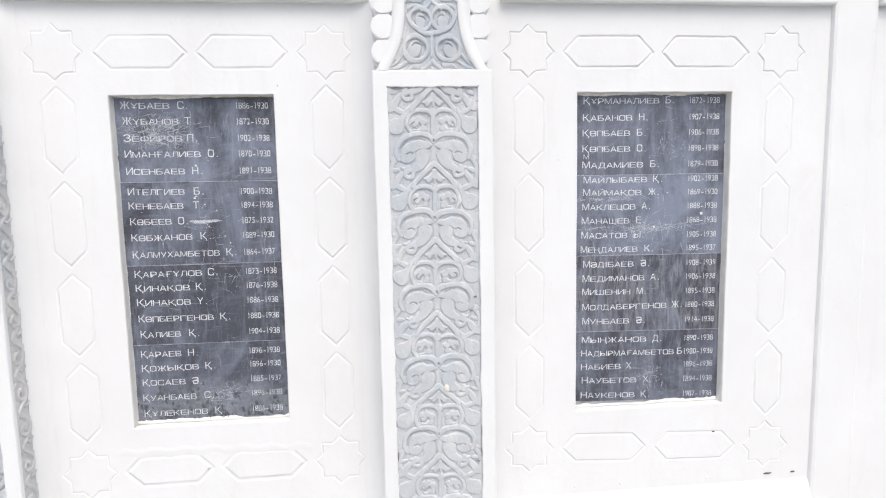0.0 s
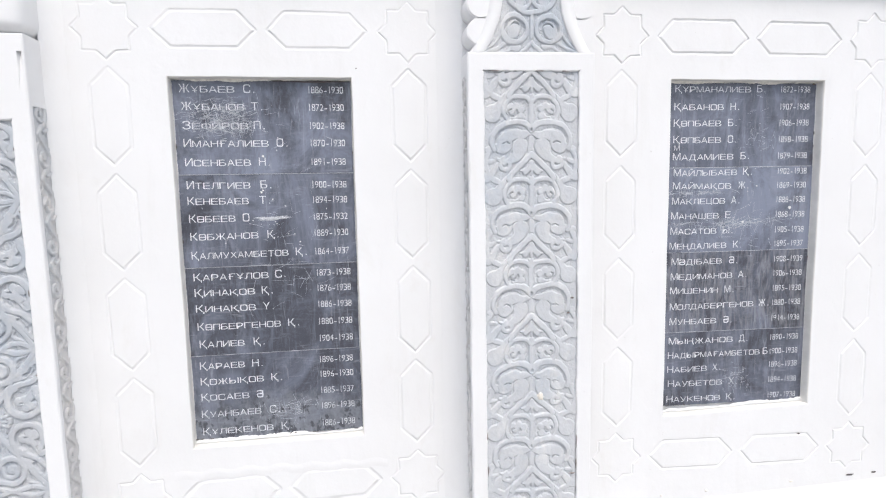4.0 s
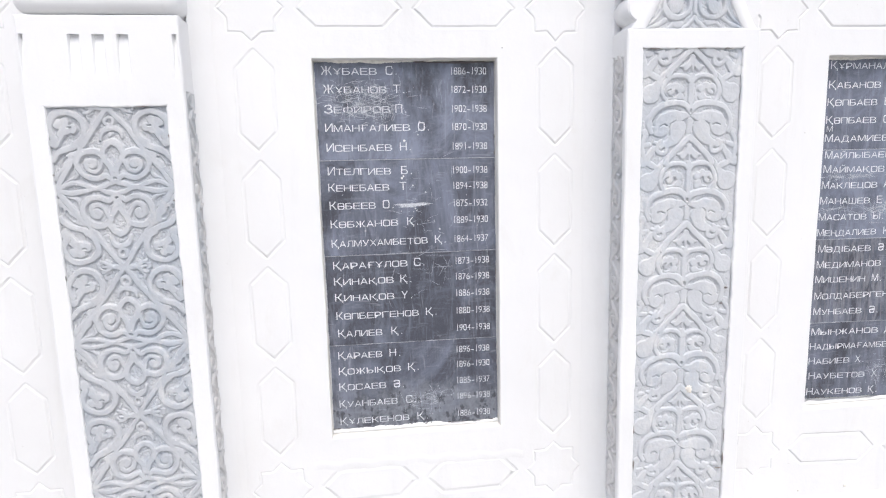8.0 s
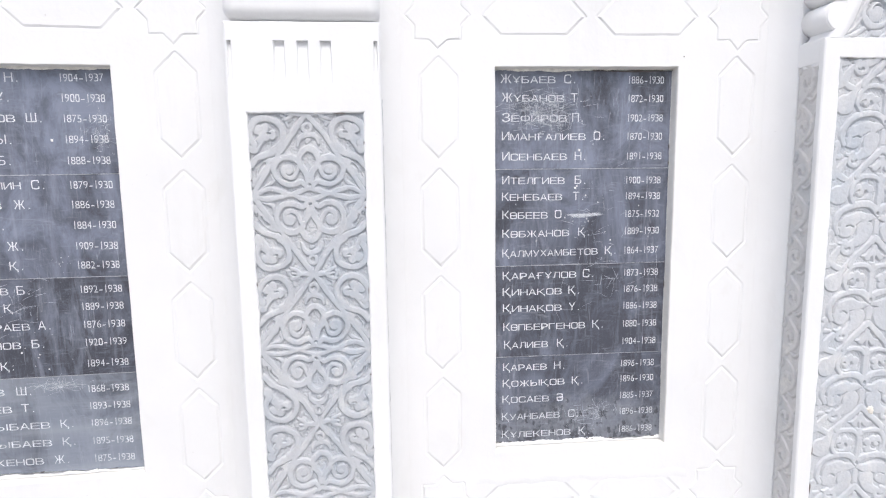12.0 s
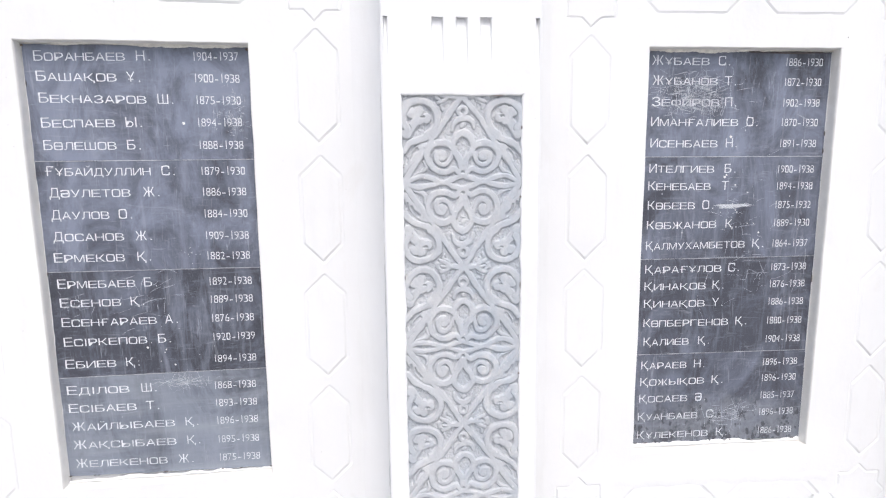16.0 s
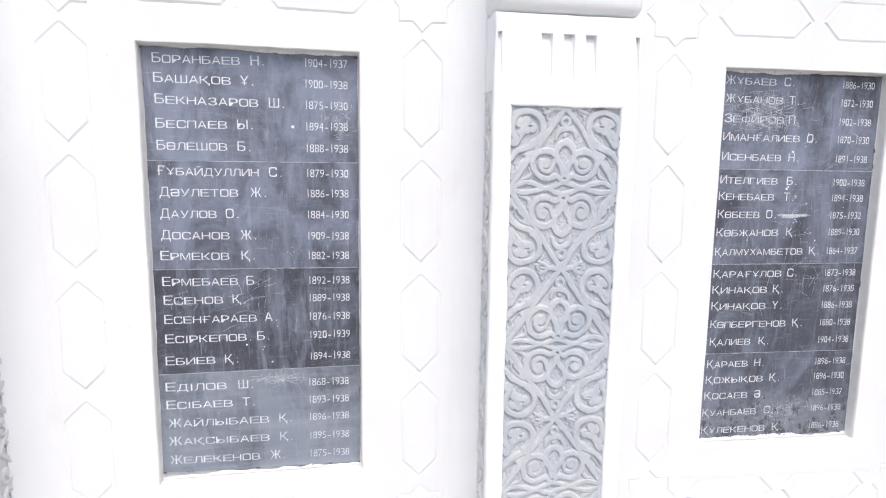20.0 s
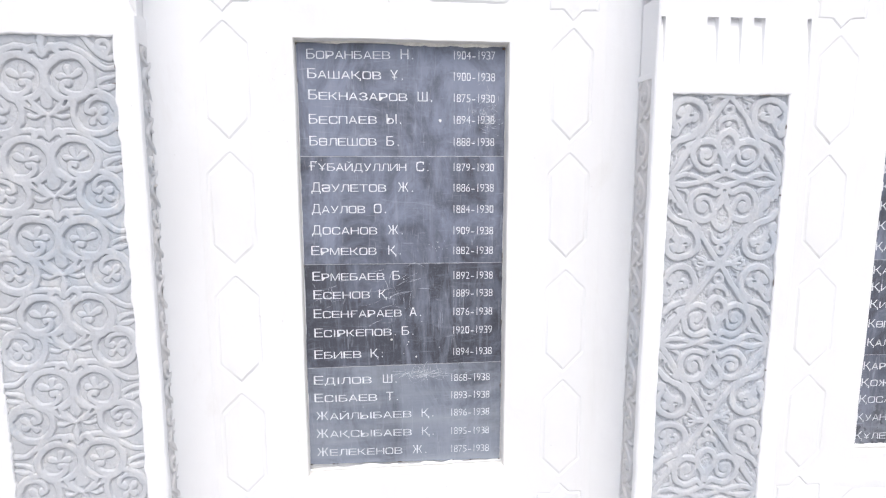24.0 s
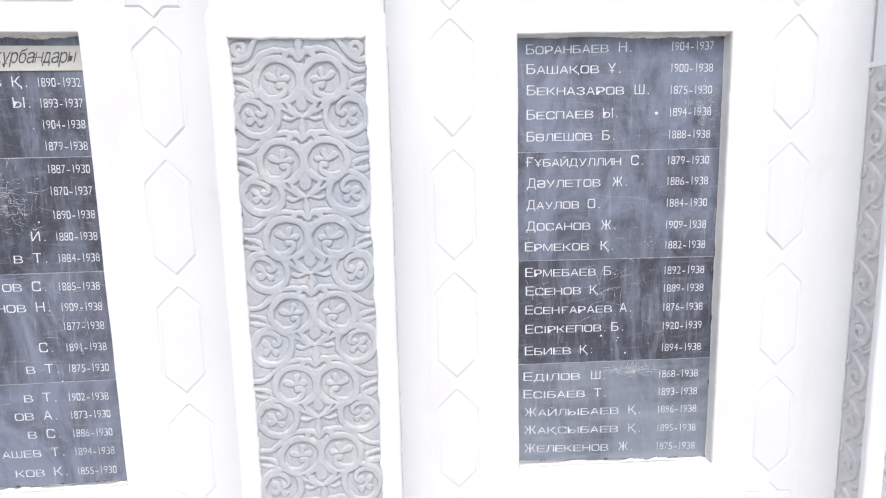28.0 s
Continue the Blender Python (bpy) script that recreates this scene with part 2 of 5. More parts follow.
def block(x0, x1, y0, y1, z0, z1, bevel=0.004, segments=2):
    bm = bmesh.new()
    bmesh.ops.create_cube(bm, size=1)
    bmesh.ops.scale(bm, vec=(x1 - x0, y1 - y0, z1 - z0), verts=bm.verts)
    bmesh.ops.translate(bm, vec=((x0 + x1) / 2, (y0 + y1) / 2, (z0 + z1) / 2), verts=bm.verts)
    if bevel:
        bmesh.ops.bevel(bm, geom=bm.edges[:], offset=bevel, segments=segments, affect="EDGES", profile=0.5)
    return bm


def offset_loop(loop, d):
    """The closed outline moved outwards by d (counter-clockwise loops)."""
    out, n = [], len(loop)
    for i in range(n):
        a, b, c = Vector(loop[i - 1]), Vector(loop[i]), Vector(loop[(i + 1) % n])
        e, f = (b - a).normalized(), (c - b).normalized()
        ne, nf = Vector((e.y, -e.x)), Vector((f.y, -f.x))
        k = ne + nf
        k = k / max(0.25, k.dot(ne))
        out.append(tuple(b + d * k))
    return out


def filled(outer, holes, y=0.0):
    """Vertices and triangles of a flat face at depth y with holes, seen from -y."""
    loops = [[Vector((x, z, 0)) for x, z in l] for l in (outer, *holes)]
    verts = [(v.x, y, v.y) for l in loops for v in l]
    faces = []
    for a, b, c in tessellate_polygon(loops):
        pa, pb, pc = (Vector((verts[i][0], verts[i][2])) for i in (a, b, c))
        faces.append((a, b, c) if (pb - pa).cross(pc - pa) > 0 else (a, c, b))
    return verts, faces


# smooth value noise on a grid, for uneven carving
def field(shape, cells, seed, stretch=1.0):
    rng = np.random.RandomState(seed)
    ny, nx = max(2, int(cells * stretch)), max(2, int(cells))
    g = rng.rand(ny + 2, nx + 2) * 2 - 1
    v, u = np.linspace(0, ny - 1e-6, shape[0]), np.linspace(0, nx - 1e-6, shape[1])
    iv, iu = v.astype(int), u.astype(int)
    fv, fu = (v - iv)[:, None], (u - iu)[None]
    fv, fu = fv * fv * (3 - 2 * fv), fu * fu * (3 - 2 * fu)
    a, b = g[iv][:, iu], g[iv][:, iu + 1]
    c, d = g[iv + 1][:, iu], g[iv + 1][:, iu + 1]
    return (a * (1 - fu) + b * fu) * (1 - fv) + (c * (1 - fu) + d * fu) * fv


# ---------------------------------------------------------------- carved ornament
# A motif is a set of strokes on the right half of a strip whose half width is 1; v runs down, one period long.
def bend(points, steps=14):
    """A smooth curve through the points."""
    p = [Vector(q) for q in points]
    p = [2 * p[0] - p[1], *p, 2 * p[-1] - p[-2]]
    out = []
    for i in range(1, len(p) - 2):
        for k in range(steps):
            s = k / steps
            out.append(0.5 * (2 * p[i] + (p[i + 1] - p[i - 1]) * s + (2 * p[i - 1] - 5 * p[i] + 4 * p[i + 1] - p[i + 2]) * s * s + (3 * p[i] - p[i - 1] - 3 * p[i + 1] + p[i + 2]) * s ** 3))
    return out + [p[-2]]


def coil(cx, cy, r0, r1, a0, turns, steps=40):
    """A spiral from radius r0 at angle a0 (degrees, 0 to the right, 90 down) inwards to r1."""
    return [Vector((cx + (r0 + (r1 - r0) * k / steps) * math.cos(radians(a0 + 360 * turns * k / steps)),
                    cy + (r0 + (r1 - r0) * k / steps) * math.sin(radians(a0 + 360 * turns * k / steps)))) for k in range(steps + 1)]


def motif_hearts():
    s = []
    add = lambda pts, w, h=1.0, w2=None: s.append(([Vector(p) for p in pts], w, w if w2 is None else w2, h))
    # sunk ground: under the gable, in the heart's rings, beside the comma leaves
    add([(0, 0.22), (0, 0.42)], 0.14, 0.12)
    add([(0.28, 0.74), (0.3, 0.84)], 0.2, 0.15)
    add(bend([(0.16, 1.42), (0.14, 1.6)]), 0.08, 0.1)
    # side band that runs into the next gable's foot, with a small ball where it leaves the scroll
    add(bend([(0.8, 1.52), (0.9, 1.66), (0.97, 1.82), (0.95, 2.0), (0.84, 2.16), (0.66, 2.26)]), 0.045, 0.8, 0.06)
    add([(0.89, 1.58)], 0.07, 0.72)
    # fleshy leaf that swells from the gable's foot to a ball at the edge
    add(bend([(0.44, 0.44), (0.56, 0.58), (0.66, 0.72), (0.78, 0.82)]), 0.07, 0.82, 0.15)
    add([(0.81, 0.84)], 0.185, 0.82)
    # drop-shaped leaf in the upper corner and its curl
    add(bend([(0.62, 0.1), (0.76, 0.26), (0.87, 0.4), (0.95, 0.43)]), 0.05, 0.78, 0.11)
    add(coil(0.53, 0.18, 0.14, 0.05, -70, 1.1), 0.042, 0.88, 0.055)
    add(bend([(0.98, 0.1), (0.88, 0.12), (0.8, 0.1)]), 0.06, 0.7, 0.04)
    # axis, the comma-shaped leaves beside it
    add([(0, 0.5), (0, 1.12)], 0.06, 0.92, 0.055)
    add([(0, 1.2), (0, 1.7)], 0.06, 0.72)
    add(bend([(0.24, 1.52), (0.26, 1.64), (0.36, 1.76), (0.52, 1.82), (0.7, 1.78)]), 0.165, 0.85, 0.03)
    # the gable and the three-lobed leaf under it
    add(bend([(0, -0.02), (0.14, 0.12), (0.28, 0.26), (0.41, 0.39), (0.47, 0.5)]), 0.06, 1.0, 0.055)
    add([(0, 0.16), (0, 0.43)], 0.06, 0.85, 0.02)
    add(bend([(0.0, 0.2), (0.08, 0.3), (0.13, 0.36)]), 0.06, 0.85, 0.06)
    add(bend([(0.06, 0.28), (0.16, 0.33), (0.23, 0.33)]), 0.05, 0.85, 0.02)
    # lobed leaf that curls inside the ring, cut by a hook
    for a, b, r in ((0.22, 0.9, 0.085), (0.34, 0.95, 0.075), (0.2, 0.76, 0.08), (0.42, 0.76, 0.115), (0.3, 0.7, 0.075)):
        add([(a, b)], r, 0.78)
    add(bend([(0.27, 0.84), (0.33, 0.9), (0.42, 0.89), (0.46, 0.81), (0.41, 0.77)]), 0.016, 0.0, 0.012)
    add(bend([(0.03, 0.6), (0.1, 0.53), (0.27, 0.5), (0.43, 0.54), (0.54, 0.68), (0.56, 0.84), (0.49, 1.0)]), 0.048, 0.95, 0.045)
    add(bend([(0.12, 1.02), (0.2, 1.0), (0.28, 1.03), (0.38, 1.0), (0.49, 1.0)]), 0.02, 0.7, 0.03)
    # scroll: a tongue that widens into a ball, under a broad band
    add(bend([(0.05, 1.27), (0.2, 1.3), (0.38, 1.28), (0.56, 1.36)]), 0.05, 0.86, 0.14)
    add([(0.6, 1.48)], 0.19, 0.86)
    add(bend([(0, 1.2), (0.1, 1.09), (0.28, 1.03), (0.5, 1.04), (0.68, 1.12), (0.8, 1.27), (0.83, 1.44), (0.78, 1.58)]), 0.07, 1.0, 0.045)
    add(bend([(0.22, 1.205), (0.34, 1.15), (0.5, 1.145), (0.64, 1.21), (0.73, 1.34), (0.75, 1.44)]), 0.012, 0.0, 0.018)
    add(bend([(0.47, 1.46), (0.53, 1.43), (0.6, 1.455)]), 0.012, 0.0, 0.008)
    add([(0, 1.18), (0, 1.21)], 0.02, 0.1)
    return s, 1.705


def motif_lattice():
    s = []
    add = lambda pts, w, h=1.0, w2=None: s.append(([Vector(p) for p in pts], w, w if w2 is None else w2, h))
    full = 2.84
    for f in (1, -1):
        flip = lambda pts: [Vector((a, b if f == 1 else full - b)) for a, b in pts]
        line = lambda pts: bend(flip(pts))
        turn = lambda *a: flip([tuple(q) for q in coil(*a)])
        # leaf mass between the corner ring and the side point, with its two slots and a hook at the edge
        add(line([(0.58, 0.8), (0.76, 0.96), (0.9, 1.12), (0.97, 1.24)]), 0.1, 0.82, 0.05)
        add(line([(0.62, 0.87), (0.71, 0.98), (0.77, 1.07)]), 0.026, 0.0, 0.012)
        add(line([(0.76, 0.88), (0.84, 0.97), (0.86, 1.04)]), 0.03, 0.0, 0.014)
        add(line([(0.98, 0.99), (0.92, 1.03), (0.93, 1.1)]), 0.03, 0.0, 0.012)
        # corner ring and its fleshy trefoil
        add(flip([(0.7, 0.35)]), 0.25, 0.0)
        for a, b, r in ((0.71, 0.24, 0.075), (0.83, 0.28, 0.085), (0.6, 0.36, 0.075), (0.72, 0.37, 0.1)):
            add(flip([(a, b)]), r, 0.85)
        add(line([(0.75, 0.4), (0.83, 0.5), (0.9, 0.6)]), 0.06, 0.85, 0.075)
        add(flip([(0.92, 0.62)]), 0.085, 0.9)
        add(flip([(0.63, 0.33), (0.67, 0.33)]), 0.012, 0.0)
        add(turn(0.69, 0.36, 0.28, 0.28, 112, 0.8), 0.052, 0.97)
        # band that sweeps from the ring to the edge
        add(line([(0.43, 0.48), (0.52, 0.62), (0.68, 0.7), (0.86, 0.78), (0.98, 0.92)]), 0.058, 0.95, 0.045)
        # small leaves beside the point, and cross petals where the lines meet
        add(line([(0.26, 0.08), (0.34, 0.14), (0.33, 0.22)]), 0.035, 0.7, 0.02)
        add(line([(0.42, 0.02), (0.36, 0.07)]), 0.04, 0.75, 0.02)
        # corner fill inside the lattice
        add(line([(0.92, 1.35), (0.72, 1.28), (0.62, 1.19), (0.63, 1.08)]), 0.036, 0.82, 0.03)
    add([(0, 0), (1.0, full / 2)], 0.046, 0.92)
    add([(1.0, full / 2), (0, full)], 0.046, 0.92)
    for f in (1, -1):
        flip = lambda pts: [Vector((a, b if f == 1 else full - b)) for a, b in pts]
        line = lambda pts: bend(flip(pts))
        turn = lambda *a: flip([tuple(q) for q in coil(*a)])
        # bud, moustache-shaped leaf and its drop
        add(turn(0, 0.26, 0.07, 0.07, 0, 1.0), 0.032, 0.85)
        add(line([(0, 0.38), (0.08, 0.4), (0.145, 0.46), (0.17, 0.55)]), 0.055, 0.9, 0.025)
        add(flip([(0, 0.49)]), 0.04, 0.75)
        # volute and its inner spiral
        add(line([(0.15, 0.86), (0.23, 0.78), (0.38, 0.75), (0.52, 0.82), (0.59, 0.98), (0.53, 1.16), (0.4, 1.25), (0.26, 1.25), (0.13, 1.2), (0.05, 1.27)]), 0.055, 1.0, 0.045)
        add(line([(0.17, 0.86), (0.2, 1.0), (0.25, 1.1), (0.34, 1.13), (0.43, 1.07), (0.43, 0.95), (0.35, 0.92), (0.31, 0.98), (0.35, 1.01)]), 0.036, 0.92, 0.052)
        # pointed loop on the axis, running down into the stem
        add(line([(0, 0.6), (0.1, 0.66), (0.165, 0.78), (0.14, 0.9), (0.06, 1.02), (0.02, 1.14), (0, 1.3)]), 0.05, 1.0, 0.05)
        add(flip([(0, 1.25)]), 0.02, 0.0)
        # level bands that cross and meet again at the side point
        add(line([(0, 1.31), (0.14, 1.36), (0.33, 1.42), (0.5, 1.375), (0.72, 1.335), (0.97, 1.41)]), 0.044, 0.95, 0.04)
        add(line([(0.07, 0.0), (0.2, 0.0), (0.36, 0.0)]), 0.055, 0.9, 0.02)
        add(line([(0.24, 0.02), (0.3, 0.07), (0.38, 0.1)]), 0.04, 0.85, 0.03)
    return s, full


def motif_vines(first=False):
    """first: the topmost row, which has curls in its corners where the others have the rings above them."""
    s = []
    add = lambda pts, w, h=1.0, w2=None: s.append(([Vector(p) for p in pts], w, w if w2 is None else w2, h))
    # sunk ground inside the rings
    add([(0.34, 0.6)], 0.28, 0.42)
    if not first:
        add([(0.66, 1.11)], 0.26, 0.42)
    # pointed leaf at the edge between the rings, with a notch
    add(bend([(0.7, 0.7), (0.82, 0.62), (0.97, 0.58)]), 0.05, 0.86, 0.03)
    add(bend([(0.74, 0.76), (0.86, 0.75), (0.96, 0.7)]), 0.05, 0.86, 0.05)
    add([(0.88, 0.68), (1.0, 0.66)], 0.014, 0.1)
    # band that leaves the arch and winds round the lower ring
    if not first:
        for a, b, r in ((0.62, 1.22, 0.055), (0.77, 1.2, 0.06), (0.78, 1.06, 0.055)):
            add([(0.68, 1.13), (a, b)], 0.035, 0.8, r)
        add(bend([(0.93, 1.03), (0.86, 0.92), (0.72, 0.89), (0.59, 0.95), (0.56, 1.06), (0.63, 1.1)]), 0.055, 0.92, 0.045)
        add([(0.64, 1.07)], 0.05, 0.92)
        add(coil(0.66, 1.11, 0.305, 0.305, 0, 1.0), 0.055, 0.96)
    # upper ring, the same way round
    for a, b, r in ((0.3, 0.45, 0.055), (0.47, 0.53, 0.06), (0.2, 0.57, 0.055)):
        add([(0.34, 0.6), (a, b)], 0.035, 0.8, r)
    add(bend([(0.63, 0.7), (0.52, 0.83), (0.36, 0.85), (0.25, 0.77), (0.25, 0.67), (0.33, 0.66)]), 0.055, 0.92, 0.045)
    add([(0.32, 0.68)], 0.05, 0.92)
    add(coil(0.33, 0.6, 0.325, 0.325, 0, 1.0), 0.06, 1.0)
    add([(0, 0.3), (0, 0.95)], 0.05, 0.92, 0.1)
    # arch over the ring out to the edge
    add(bend([(0.1, 0.2), (0.2, 0.17), (0.36, 0.17), (0.54, 0.24), (0.69, 0.37), (0.83, 0.46), (1.0, 0.45)]), 0.045, 0.92, 0.045)
    if first:
        add(coil(0.84, 0.15, 0.12, 0.045, 120, -1.1), 0.04, 0.92, 0.05)
        add(bend([(0.58, 0.0), (0.64, 0.1), (0.74, 0.24), (0.88, 0.31), (1.0, 0.3)]), 0.05, 0.92, 0.045)
    # leaves on the axis where the rings part
    add(bend([(0.03, 1.13), (0.12, 1.08), (0.2, 1.02), (0.27, 0.96)]), 0.035, 1.0, 0.085)
    add([(0.28, 0.94), (0.24, 1.0)], 0.014, 0.2, 0.01)
    add(bend([(0.06, 1.12), (0.18, 1.17), (0.27, 1.15)]), 0.03, 0.95, 0.035)
    # fleur: a pointed petal with a small curl at either side
    add([(0, -0.08), (0, 0.09)], 0.012, 1.05, 0.065)
    add([(0, 0.09), (0, 0.29)], 0.065, 1.05, 0.03)
    add(bend([(0.03, 0.26), (0.08, 0.19), (0.14, 0.17), (0.2, 0.23)]), 0.035, 1.0, 0.055)
    return s, 1.2


def bell(t):
    """Half width of the flared field, from its top (0) to its foot (1)."""
    return 0.57 + 0.395 * max(0.0, (t - 0.45) / 0.55) ** 2.6


def motif_bell():
    s = []
    tall = 2.667
    # points are given as the distance from the axis and the height over the foot
    at = lambda pts: [Vector((min(1.02, p[0] / bell(1 - p[1] / tall)), tall - p[1])) for p in pts]
    add = lambda pts, w, h=1.0, w2=None: s.append((at(pts), w, w if w2 is None else w2, h))
    for up in (0.0, 1.26):
        add([(0.35, up + 0.45)], 0.3, 0.0)
        add([(0.24, up + 1.08)], 0.28, 0.0)
        # flaring leaf and the small leaf under the axis
        add(bend([(0.5, up + 0.24), (0.62, up + 0.14), (0.78, up + 0.06), (0.95, up + 0.03)]), 0.06, 0.85, 0.03)
        add(bend([(0.58, up + 0.5), (0.64, up + 0.34), (0.76, up + 0.18), (0.94, up + 0.06)]), 0.05, 0.9, 0.03)
        add(bend([(0.0, up + 0.2), (0.08, up + 0.1), (0.22, up + 0.0)]), 0.045, 0.9, 0.04)
        add(bend([(0.26, up + 0.08), (0.4, up + 0.1), (0.5, up + 0.04)]), 0.06, 0.75, 0.04)
        # lower ring, its ball and hook
        add([(0.38, up + 0.43)], 0.19, 0.95)
        add(bend([(0.24, up + 0.5), (0.3, up + 0.55), (0.38, up + 0.55), (0.43, up + 0.5)]), 0.014, 0.0, 0.01)
        add([tuple(p) for p in coil(0.35, up + 0.45, 0.255, 0.255, 0, 1.0)], 0.055, 1.0)
        # bowl-shaped band over it, upper ring, ball and hook
        add([(0.24, up + 1.02)], 0.2, 0.95)
        add(bend([(0.13, up + 1.08), (0.19, up + 1.13), (0.27, up + 1.12)]), 0.014, 0.0, 0.01)
        add([tuple(p) for p in coil(0.24, up + 1.08, 0.23, 0.23, 0, 1.0)], 0.055, 1.0)
        add(bend([(0.52, up + 1.12), (0.44, up + 0.95), (0.28, up + 0.83), (0.0, up + 0.77)]), 0.055, 1.0, 0.055)
        add([(0, up + 0.72), (0, up + 0.3)], 0.06, 0.9)
    return s, tall


def motif_side():
    s = []
    add = lambda pts, w, h=1.0, w2=None: s.append(([Vector(p) for p in pts], w, w if w2 is None else w2, h))
    # a winding stem with a drop-shaped leaf in each bend; one across, not mirrored
    add([(0.36, 0.5)], 0.2, 0.0)
    add([(0.7, 1.15)], 0.14, 0.0)
    add(bend([(0.3, -0.1), (0.62, 0.14), (0.82, 0.42), (0.74, 0.75), (0.46, 0.98), (0.24, 1.2), (0.3, 1.35)]), 0.075, 1.0)
    add(bend([(0.7, 0.8), (0.4, 0.78), (0.24, 0.6), (0.32, 0.42), (0.48, 0.42), (0.5, 0.54)]), 0.06, 0.95, 0.09)
    add(bend([(0.44, 1.0), (0.62, 1.12), (0.8, 1.08), (0.98, 0.94)]), 0.05, 0.85, 0.05)
    add(bend([(0.06, 0.2), (0.16, 0.05), (0.1, -0.1)]), 0.07, 0.8, 0.03)
    add(bend([(0.94, 0.1), (0.9, 0.24), (0.98, 0.36)]), 0.05, 0.75, 0.03)
    return s, 1.45


def tile_of(motif, res, thin=1.0, base=0.0, edge=0.018):
    """Height of one period, 0 to 1, on the right half; rows run down. Each stroke lies over those before it, with a cut line round it."""
    strokes, period = motif
    nv, nu = int(period / res), int(1 / res) + 1
    gv, gu = np.meshgrid((np.arange(nv) + 0.5) * period / nv, np.linspace(0, 1, nu), indexing="ij")
    out = np.full((nv, nu), base, np.float32)
    for pts, w, w2, h in strokes:
        n = len(pts)
        if h > 0.6:
            w, w2 = w * thin, w2 * thin
        if n > 1:  # fill in so that samples lie close together
            dense = []
            for i in range(n - 1):
                k = max(1, int((pts[i + 1] - pts[i]).length / (0.3 * min(w, w2)) + 1))
                dense += [(pts[i].lerp(pts[i + 1], j / k), (i + j / k) / (n - 1)) for j in range(k)]
            dense.append((pts[-1], 1.0))
        else:
            dense = [(pts[0], 0.0)]
        inside = np.full((nv, nu), -1.0, np.float32)    # how far inside the stroke, in units of the strip's half width
        crown = np.full((nv, nu), 9.0, np.float32)      # distance from its line, as a share of its half width
        for q, share in dense:
            r = w + (w2 - w) * share
            reach = r + 0.05
            for wrap in (-period, 0, period):
                cy = q.y + wrap
                if cy < -reach or cy > period + reach:
                    continue
                i0, i1 = max(0, int((cy - reach) / period * nv)), min(nv, int((cy + reach) / period * nv) + 2)
                j0, j1 = max(0, int((q.x - reach) * (nu - 1))), min(nu, int((q.x + reach) * (nu - 1)) + 2)
                if i0 >= i1 or j0 >= j1:
                    continue
                d = np.sqrt((gu[i0:i1, j0:j1] - q.x) ** 2 + (gv[i0:i1, j0:j1] - cy) ** 2)
                inside[i0:i1, j0:j1] = np.maximum(inside[i0:i1, j0:j1], r - d)
                crown[i0:i1, j0:j1] = np.minimum(crown[i0:i1, j0:j1], d / r)
        if h < 0.6:
            e = np.clip((inside + 0.01) / 0.02, 0, 1)
            out = out * (1 - e) + h * e
        else:
            e = np.clip((inside + edge * 0.45) / edge, 0, 1)
            cut = np.clip(-inside / 0.024, 0.0, 1.0) ** 0.7 * 0.6 + 0.4
            top = h * (1 - 0.1 * np.minimum(crown, 1) ** 2)
            under = np.where(out < h - 0.12, out * cut, out)
            out = np.maximum(under * (1 - e) + top * e, np.where(out < h - 0.12, 0, out))
    return out, period


